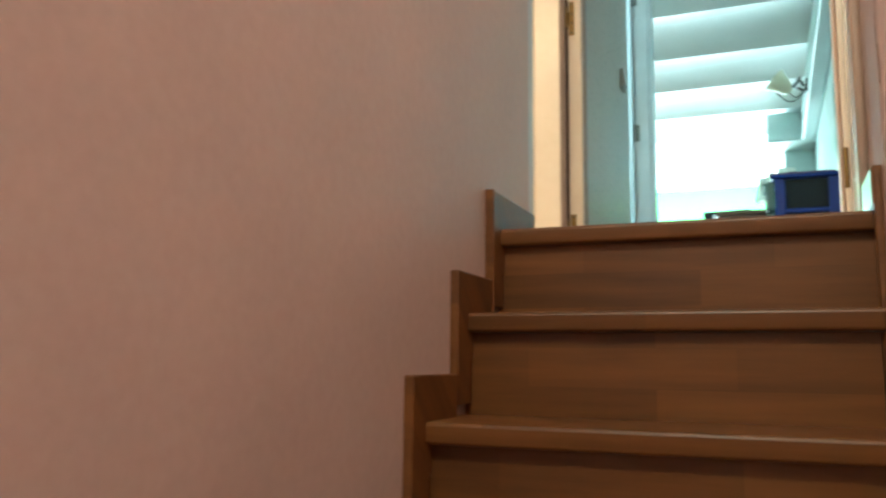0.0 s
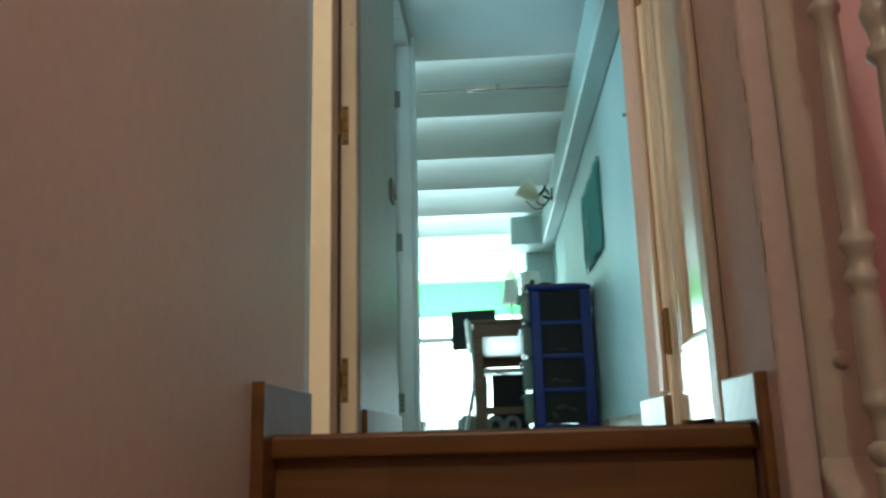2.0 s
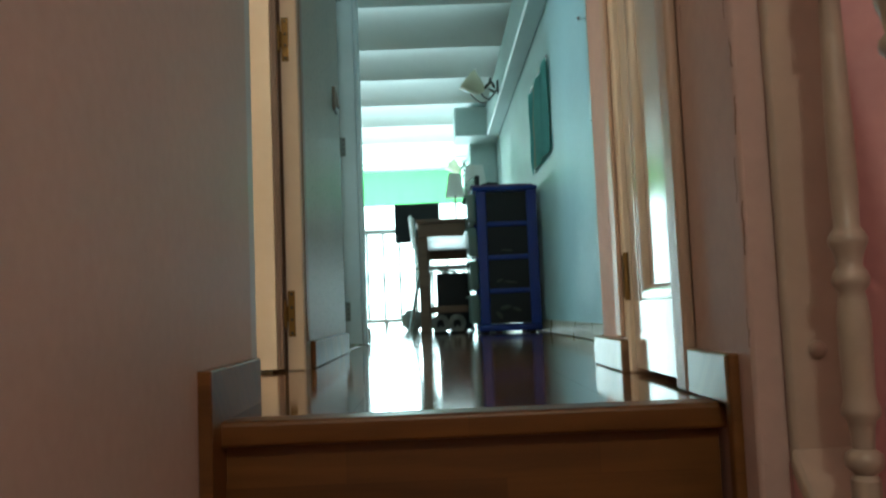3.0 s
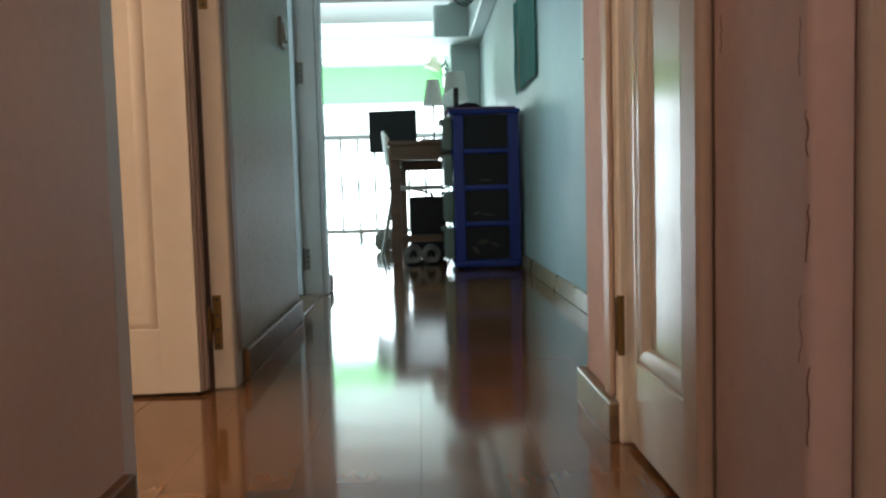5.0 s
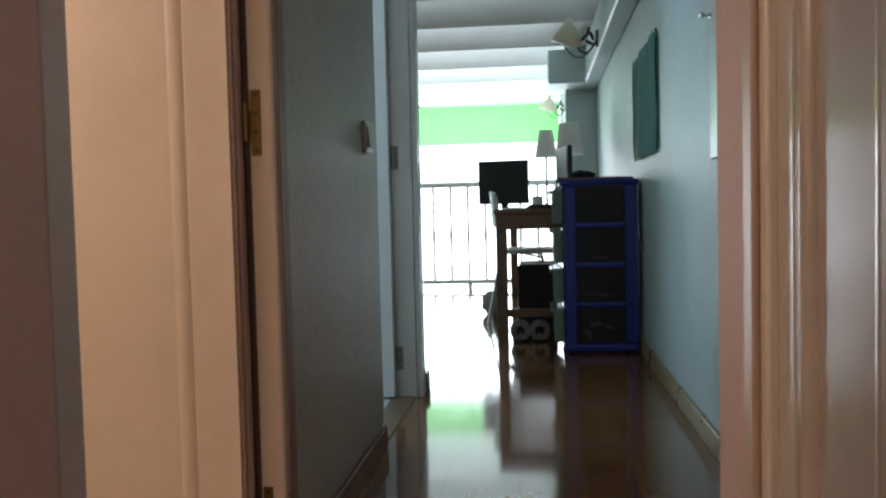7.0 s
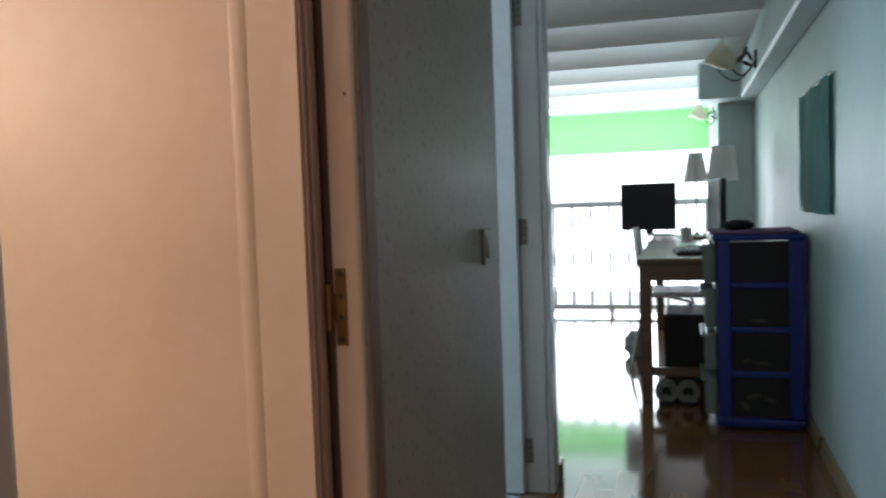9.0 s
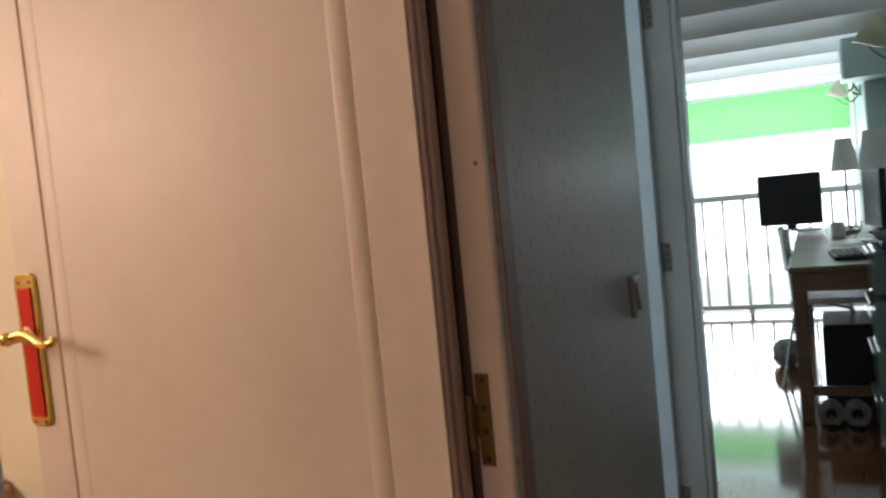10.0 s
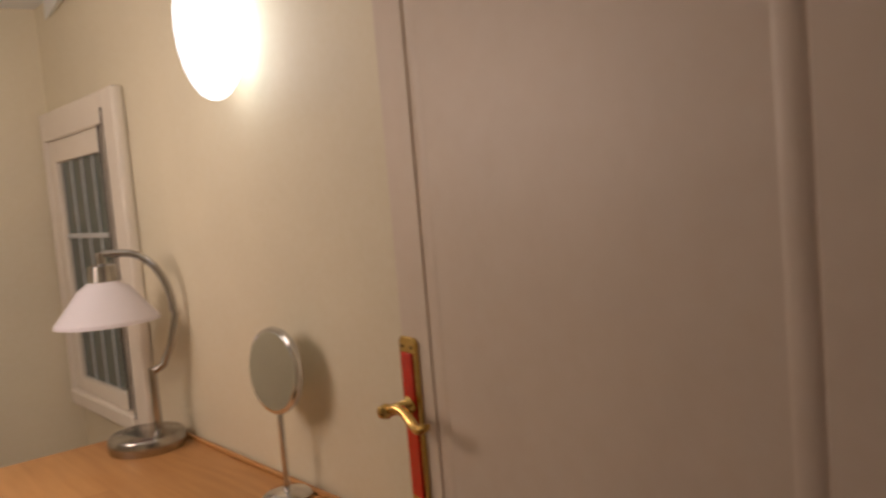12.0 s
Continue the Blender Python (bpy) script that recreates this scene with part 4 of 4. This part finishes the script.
def banner():
    b = thing("wall_banner", "teal painted cloth banner hanging on the plaster wall", "banner", (XC, 0, 0))
    y0, y1, z0, z1 = 3.07, 3.85, 0.958, 1.462
    strips = ((0.0, 0.24, TEAL), (0.24, 0.36, TEAL_DARK), (0.36, 0.62, TEAL), (0.62, 0.76, BANNER_WARM), (0.76, 1.0, TEAL_DARK))

    def bulge(y, z):
        return -0.012 - 0.010 * (1 + math.sin(y * 17 + z * 3)) * (0.4 + 0.6 * (z1 - z) / (z1 - z0)) - 0.006 * noise.noise(Vector((y * 6, z * 6, 0)))
    for a, c, mat in strips:
        bm = bmesh.new()
        ny, nz = 6, 10
        rows = [[bm.verts.new((bulge(y0 + (y1 - y0) * (a + (c - a) * i / ny), z0 + (z1 - z0) * k / nz), y0 + (y1 - y0) * (a + (c - a) * i / ny), z0 + (z1 - z0) * k / nz)) for i in range(ny + 1)] for k in range(nz + 1)]
        for k in range(nz):
            for i in range(ny):
                bm.faces.new((rows[k][i], rows[k][i + 1], rows[k + 1][i + 1], rows[k + 1][i]))
        bmesh.ops.solidify(bm, geom=bm.faces[:], thickness=0.003)
        part("cloth_strip", bm, mat, b)
    part("hanging_rod", tube_bm([(-0.012, y0 - 0.01, z1), (-0.012, y1 + 0.01, z1)], 0.005, 8), IRON, b)


banner()


def pale_board():
    w = thing("wall_board", "pale glossy board fixed flat on the passage wall", "board", (XC, 0, 0))
    part("panel", box_bm(-0.012, -0.0015, 1.35, 2.0, 0.86, 1.46, 0.002), BOARD, w)


def coat_hook():
    h = thing("coat_hook", "small chrome coat hook on the pale board", "hook", (XC - 0.012, 1.975, 1.265))
    part("rose", lathe_bm([(0.009, 0), (0.009, 0.003), (0.004, 0.006), (0.004, 0.022), (0.0, 0.023)], 14, pose(0, 0, 0, 0, -90, 0)), CHROME, h)
    part("peg", lathe_bm([(0.0, -0.009), (0.008, -0.006), (0.009, 0), (0.008, 0.006), (0.0, 0.009)], 14, pose(-0.026, 0, 0.002)), CHROME, h)


coat_hook()
pale_board()


def sconce(x, y, z, side=-1):
    """Iron wall lamp with leaves and an upturned glass bell."""
    s = thing("wall_lamp", "iron leaf wall lamp with a cream glass bell shade", "wall lamp", (x, y, z), group="leaf wall lamps")
    part("wall_plate", box_bm(-0.014 if side < 0 else 0, 0 if side < 0 else 0.014, -0.022, 0.022, -0.05, 0.05, 0.004), IRON, s)
    arm = [(side * (0.01 + 0.12 * t), 0, -0.075 * math.sin(math.pi * t * 0.85) - 0.01) for t in [k / 12 for k in range(13)]]
    part("arm", tube_bm(arm, 0.006, 8), IRON, s)
    arm2 = [(side * (0.02 + 0.19 * t), 0.02, -0.035 - 0.075 * math.sin(math.pi * t)) for t in [k / 12 for k in range(13)]]
    part("scroll", tube_bm(arm2, 0.004, 8), IRON, s)
    for k, (dx, dz, tilt) in enumerate(((0.035, 0.02, 20), (0.06, 0.045, -15), (0.05, -0.02, 60), (0.085, 0.01, -40))):
        bm = bmesh.new()
        bmesh.ops.create_uvsphere(bm, u_segments=10, v_segments=6, radius=1)
        bm.transform(pose(side * dx, 0.012 * (-1) ** k, dz, 0, tilt * side, 0) @ Matrix.Diagonal((0.012, 0.005, 0.032, 1)))
        part("leaf", bm, IRON, s)
    m = pose(side * 0.115, 0, -0.035, 0, side * 48, 0)
    bm = bmesh.new()
    prof = [(0.018, 0.0), (0.045, 0.03), (0.062, 0.075), (0.078, 0.125), (0.094, 0.15), (0.090, 0.151), (0.074, 0.127), (0.058, 0.077), (0.041, 0.033), (0.0, 0.006)]
    lathe_bm(prof, 24, m, bm)
    part("glass_bell", bm, GLASS_SHADE, s, "cream glass bell shade")


sconce(0.415, 4.83, 1.79)
sconce(0.34, 8.35, 1.80)


def light_switch():
    s = thing("light_switch", "grey rocker switch on the grey wall", "light switch", (-0.465, 1.85, 0.942))
    part("plate", box_bm(0, 0.012, -0.041, 0.041, -0.045, 0.045, 0.005), SWITCH_GREY, s)
    part("rocker", prism_bm([(0.0118, -0.028), (0.021, -0.028), (0.015, 0.028), (0.0118, 0.028)], "y", -0.024, 0.024, 0.001), SWITCH_GREY, s)


light_switch()


def ceiling_rod():
    r = thing("curtain_rod", "thin metal rod under the vaulted ceiling", "rod", (0, 3.25, 1.975))
    part("rod", tube_bm([(-1.2, 0, 0), (0.414, 0, 0)], 0.007, 8), STEEL, r)
    part("joint", lathe_bm([(0.010, -0.05), (0.012, -0.04), (0.012, 0.04), (0.010, 0.05)], 12, pose(-0.12, 0, 0, 0, 90, 0)), CHROME, r)
    part("bracket", box_bm(-0.01, 0.01, -0.01, 0.01, 0.0, 0.03), STEEL, r)


ceiling_rod()


def gallery_railing():
    g = thing("gallery_railing", "white railing with slim turned balusters at the floor edge", "railing", (0, 7.2, 0))
    part("top_rail", box_bm(-3.37, 0.27, -0.03, 0.03, 0.95, 1.0, 0.010), RAIL_WHITE, g)
    part("bottom_rail", box_bm(-3.37, 0.27, -0.02, 0.02, 0.045, 0.085, 0.006), RAIL_WHITE, g)
    data = mesh_of("baluster", lathe_bm([(0.013, 0.08), (0.013, 0.20), (0.015, 0.215), (0.010, 0.24), (0.012, 0.42), (0.016, 0.48), (0.017, 0.51), (0.013, 0.55), (0.010, 0.62), (0.012, 0.77), (0.015, 0.80), (0.010, 0.83), (0.013, 0.86), (0.013, 0.952)], 12), RAIL_WHITE)
    for k in range(22):
        x = 0.186 - 0.163 * k
        ob = new("baluster", data)
        ob.parent = g
        ob.location = (x, 0, 0)
    for x in (-0.62, -2.2):
        part("foot_post", box_bm(x - 0.02, x + 0.02, -0.018, 0.018, -0.01, 0.046), RAIL_WHITE, g)


gallery_railing()


def green_blind():
    b = thing("roller_blind", "green translucent fabric blind half down in the window", "blind", (0, 9.30, 0))
    bm = bmesh.new()
    n = 40
    rows = [[bm.verts.new((-2.34 + 2.63 * k / n, 0.012 * math.sin(k * 1.9) * (0.3 + 0.7 * (1 - j / 4)), 1.525 + 0.45 * j / 4)) for k in range(n + 1)] for j in range(5)]
    for j in range(4):
        for k in range(n):
            bm.faces.new((rows[j][k], rows[j][k + 1], rows[j + 1][k + 1], rows[j + 1][k]))
    part("fabric", bm, GREEN, b)
    part("roller", tube_bm([(-2.35, 0, 1.985), (0.29, 0, 1.985)], 0.022, 12), RAIL_WHITE, b)
    part("hem_bar", box_bm(-2.34, 0.29, -0.006, 0.006, 1.513, 1.527, 0.003), RAIL_WHITE, b)


green_blind()

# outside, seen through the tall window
# the sheet itself glows, in place of daylight too bright for detail
solid("backdrop", box_bm(-40, 40, 60, 60.2, -30, 40), glowing("daylight_glow", (0.92, 0.98, 1.0), 3.2), "glowing white sheet for the overexposed outdoors beyond the window", "backdrop", "structure")
solid("ground", box_bm(-400, 400, 9.7, 900, -6.2, -6.0), ASPHALT, "pale paved ground outside the window", "ground", "structure")


# ---- bedroom things ----
def bedroom_desk():
    d = thing("bedroom_desk", "honey pine dressing table against the cream wall", "table", (-1.941, 1.023, 0), TILT)
    part("tabletop", box_bm(-0.665, 0.46, -0.55, -0.001, 0.712, 0.74, 0.005), PINE, d)
    for x in (-0.62, 0.38):
        for y in (-0.51, -0.08):
            part("leg", box_bm(x, x + 0.05, y, y + 0.05, 0, 0.712, 0.004), PINE, d)
    part("apron", box_bm(-0.57, 0.38, -0.50, -0.48, 0.62, 0.712, 0.003), PINE, d)
    part("wall_strip", box_bm(-0.655, 0.45, -0.013, -0.002, 0.7405, 0.750, 0.003), PINE, d)


bedroom_desk()


def arc_lamp():
    t = thing("arc_lamp", "steel desk lamp with a white glass cone shade", "desk lamp", (-2.412, 0.842, 0.74), 62)
    t.scale = (1.06, 1.06, 1.13)
    part("base", lathe_bm([(0.088, 0), (0.090, 0.006), (0.090, 0.030), (0.084, 0.036), (0.02, 0.040), (0.0, 0.041)], 32), STEEL, t)
    part("stem", tube_bm([(0.03, 0, 0.035), (0.03, 0, 0.18)], 0.010, 12), STEEL, t)
    arc = [(0.03, 0, 0.17)] + [(0.055 - 0.02 * math.cos(a) + 0.055 * math.sin(a), 0, 0.17 + 0.2 * (1 - math.cos(a)) ) for a in (0.4, 0.8, 1.2)]
    arc += [(0.095 - 0.105 * (1 - math.cos(b)), 0, 0.31 + 0.135 * math.sin(b)) for b in [k * math.pi / 16 for k in range(0, 9)]] + [(-0.055, 0, 0.447)]
    part("arc", tube_bm(arc, 0.0085, 12), STEEL, t)
    part("socket", lathe_bm([(0.012, 0.06), (0.012, 0.035), (0.030, 0.03), (0.034, -0.005), (0.0, -0.006)], 20, pose(-0.06, 0, 0.39)), STEEL, t)
    bm = bmesh.new()
    lathe_bm([(0.034, 0.385), (0.060, 0.368), (0.118, 0.300), (0.120, 0.292), (0.116, 0.294), (0.057, 0.362), (0.031, 0.379), (0.0, 0.380)], 32, pose(-0.06, 0, 0), bm)
    part("shade", bm, MILK_GLASS, t, "white milk glass cone shade")


arc_lamp()


def vanity_mirror():
    v = thing("vanity_mirror", "round chrome vanity mirror on a slim stand", "mirror", (-1.812, 0.984, 0.74), 13)
    part("base", lathe_bm([(0.050, 0), (0.052, 0.006), (0.040, 0.014), (0.012, 0.02), (0.0, 0.021)], 28), CHROME, v)
    part("stand", lathe_bm([(0.006, 0.015), (0.006, 0.172)], 12), CHROME, v)
    m = pose(0, 0, 0.262, 86, 0, 0)
    part("rim", lathe_bm([(0.080, -0.008), (0.087, -0.006), (0.089, 0.0), (0.087, 0.006), (0.080, 0.008)], 36, m), CHROME, v)
    part("glass", lathe_bm([(0.079, -0.0095), (0.080, -0.0085), (0.080, 0.0085), (0.079, 0.0095)], 36, m), MIRROR, v)


vanity_mirror()


def bedroom_sconce():
    s = thing("bedroom_wall_lamp", "lit wall lamp with a glowing glass tulip", "wall lamp", (-1.915, 1.0245, 1.785), TILT)
    part("wall_plate", box_bm(-0.03, 0.03, -0.012, 0.0, -0.02, 0.07, 0.004), STEEL, s)
    part("arm", tube_bm([(0, -0.008, 0.03), (0, -0.045, 0.036), (0, -0.072, 0.03)], 0.007), STEEL, s)
    part("collar", box_bm(-0.075, 0.075, -0.084, -0.060, 0.012, 0.030, 0.004), STEEL, s)
    bm = bmesh.new()
    lathe_bm([(0.048, 0.010), (0.060, -0.012), (0.067, -0.045), (0.068, -0.085), (0.065, -0.125), (0.057, -0.163), (0.044, -0.196), (0.028, -0.219), (0.012, -0.229), (0.0, -0.231)], 28, pose(0, -0.072, 0), bm)
    tulip = part("glass_tulip", bm, LIT_GLASS, s, "glowing white glass tulip")
    return tulip


bedroom_sconce()


def bedroom_window():
    w = thing("window_2", "white framed bedroom window with dark panes", "window", (-1.941, 1.026, 0), TILT, kind="structure")
    x0, x1, z0, z1 = -1.325, -0.89, 0.80, 1.525
    part("casing", box_bm(x1 + 0.085, x1 + 0.185, -0.034, -0.001, z0 - 0.10, z1 + 0.17, 0.006), WINDOW_CREAM, w)
    part("casing", box_bm(x0 - 0.110, x0 - 0.085, -0.034, -0.001, z0 - 0.10, z1 + 0.17, 0.006), WINDOW_CREAM, w)
    part("casing", box_bm(x0 - 0.085, x1 + 0.085, -0.033, -0.001, z1 + 0.075, z1 + 0.17, 0.006), WINDOW_CREAM, w)
    # black strip standing for the shadow gap between frame and casing
    part("gap_strip", box_bm(x1 + 0.083, x1 + 0.088, -0.037, -0.034, z0 - 0.06, z1 + 0.12), BLACK, w)
    part("window_sill", box_bm(x0 - 0.085, x1 + 0.085, -0.045, -0.001, z0 - 0.10, z0 - 0.05, 0.006), WINDOW_CREAM, w)
    for a, b in ((x0 - 0.084, x0), (x1, x1 + 0.084)):
        part("window_frame", box_bm(a, b, -0.026, -0.001, z0 - 0.05, z1 + 0.074, 0.006), WINDOW_CREAM, w)
    for c, d in ((z0 - 0.05, z0), (z1, z1 + 0.074)):
        part("window_frame", box_bm(x0, x1, -0.025, -0.001, c, d, 0.005), WINDOW_CREAM, w)
    part("pane", box_bm(x0 - 0.002, x1 + 0.002, -0.009, -0.002, z0 - 0.002, z1 + 0.002), DARK_PANE, w, "dark window pane")
    part("glazing_bar", box_bm(x0, x1, -0.016, -0.0085, 1.272, 1.287, 0.002), GREY_TRIM, w)
    for k in (1, 2, 3):
        x = x0 + k * (x1 - x0) / 4
        part("glazing_bar", box_bm(x - 0.004, x + 0.004, -0.013, -0.0085, z0, z1, 0.001), GREY_TRIM, w)
    part("bolt_rod", tube_bm([(x1 + 0.045, -0.034, 0.76), (x1 + 0.045, -0.034, 1.60)], 0.004, 8), IRON, w)


bedroom_window()


# fitting added around the unseen stair light; it has no globe
def added_ceiling_lamp(name, x, y, z, drop):
    g = thing(name, "unseen ceiling lamp fitting added for the stair light", "ceiling lamp", (x, y, z))
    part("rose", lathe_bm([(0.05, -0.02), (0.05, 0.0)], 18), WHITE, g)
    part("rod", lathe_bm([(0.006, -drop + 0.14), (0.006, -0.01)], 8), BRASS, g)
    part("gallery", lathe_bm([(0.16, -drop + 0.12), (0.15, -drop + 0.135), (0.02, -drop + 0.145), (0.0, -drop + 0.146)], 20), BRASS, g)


added_ceiling_lamp("added_stair_lamp", -0.06, -2.1, TOP, 0.75)


# stand made up to carry the bedroom's unseen light
def added_floor_lamp():
    f = thing("added_floor_lamp", "unseen steel floor lamp added to light the bedroom", "floor lamp", (-2.1, -0.05, 0))
    part("base", lathe_bm([(0.14, 0), (0.14, 0.015), (0.03, 0.03), (0.0, 0.031)], 28), STEEL, f)
    part("pole", lathe_bm([(0.011, 0.025), (0.011, 1.41)], 12), STEEL, f)
    part("cup", lathe_bm([(0.02, 1.40), (0.045, 1.42), (0.05, 1.445), (0.0, 1.446)], 20), STEEL, f)


added_floor_lamp()


# ---- floor planks ----
def plank_floor():
    fl = solid("floor", box_bm(-3.4, XC, 0.057, 7.25, -0.16, -0.010), DARK_GAP, "glossy dark brown laminate floor of passage and study", "floor", "structure")
    solid("floor_bedroom", prism_bm([(-3.45, -2.2), (-0.6275, -2.2), (-0.6275, 1.21), (-3.45, 0.815)], "z", -0.1, 0.0), FLOOR_WOOD, "honey wooden bedroom floor", "floor", "structure")
    solid("floor_bathroom", box_bm(-2.6, -0.561, 1.1, 2.76, -0.1, 0.002), TILE, "white tiled bathroom floor", "floor", "structure")
    rng = random.Random(4)
    meshes = {}
    wide = 0.192
    x, col = XC - 0.004, 0
    while x > -3.3:
        xa = x - wide
        y = 0.057 - rng.random() * 1.0
        while y < 7.24:
            a, b = max(0.057, y), min(7.24, y + 1.29)
            y += 1.292
            x_lo = xa
            if b - a < 0.02:
                continue
            if a < 2.9 and xa < -0.63:
                if b < 3.0:
                    continue
                a = max(a, 2.862)
            key = round(b - a, 3)
            if key not in meshes:
                meshes[key] = mesh_of("plank", box_bm(0.0002, wide - 0.0002, 0.0002, b - a - 0.0002, -0.010, 0.0), FLOOR_WOOD, False)
            ob = new("plank", meshes[key])
            ob.parent = fl
            ob.location = (x_lo, a, 0)
        x, col = xa, col + 1


plank_floor()
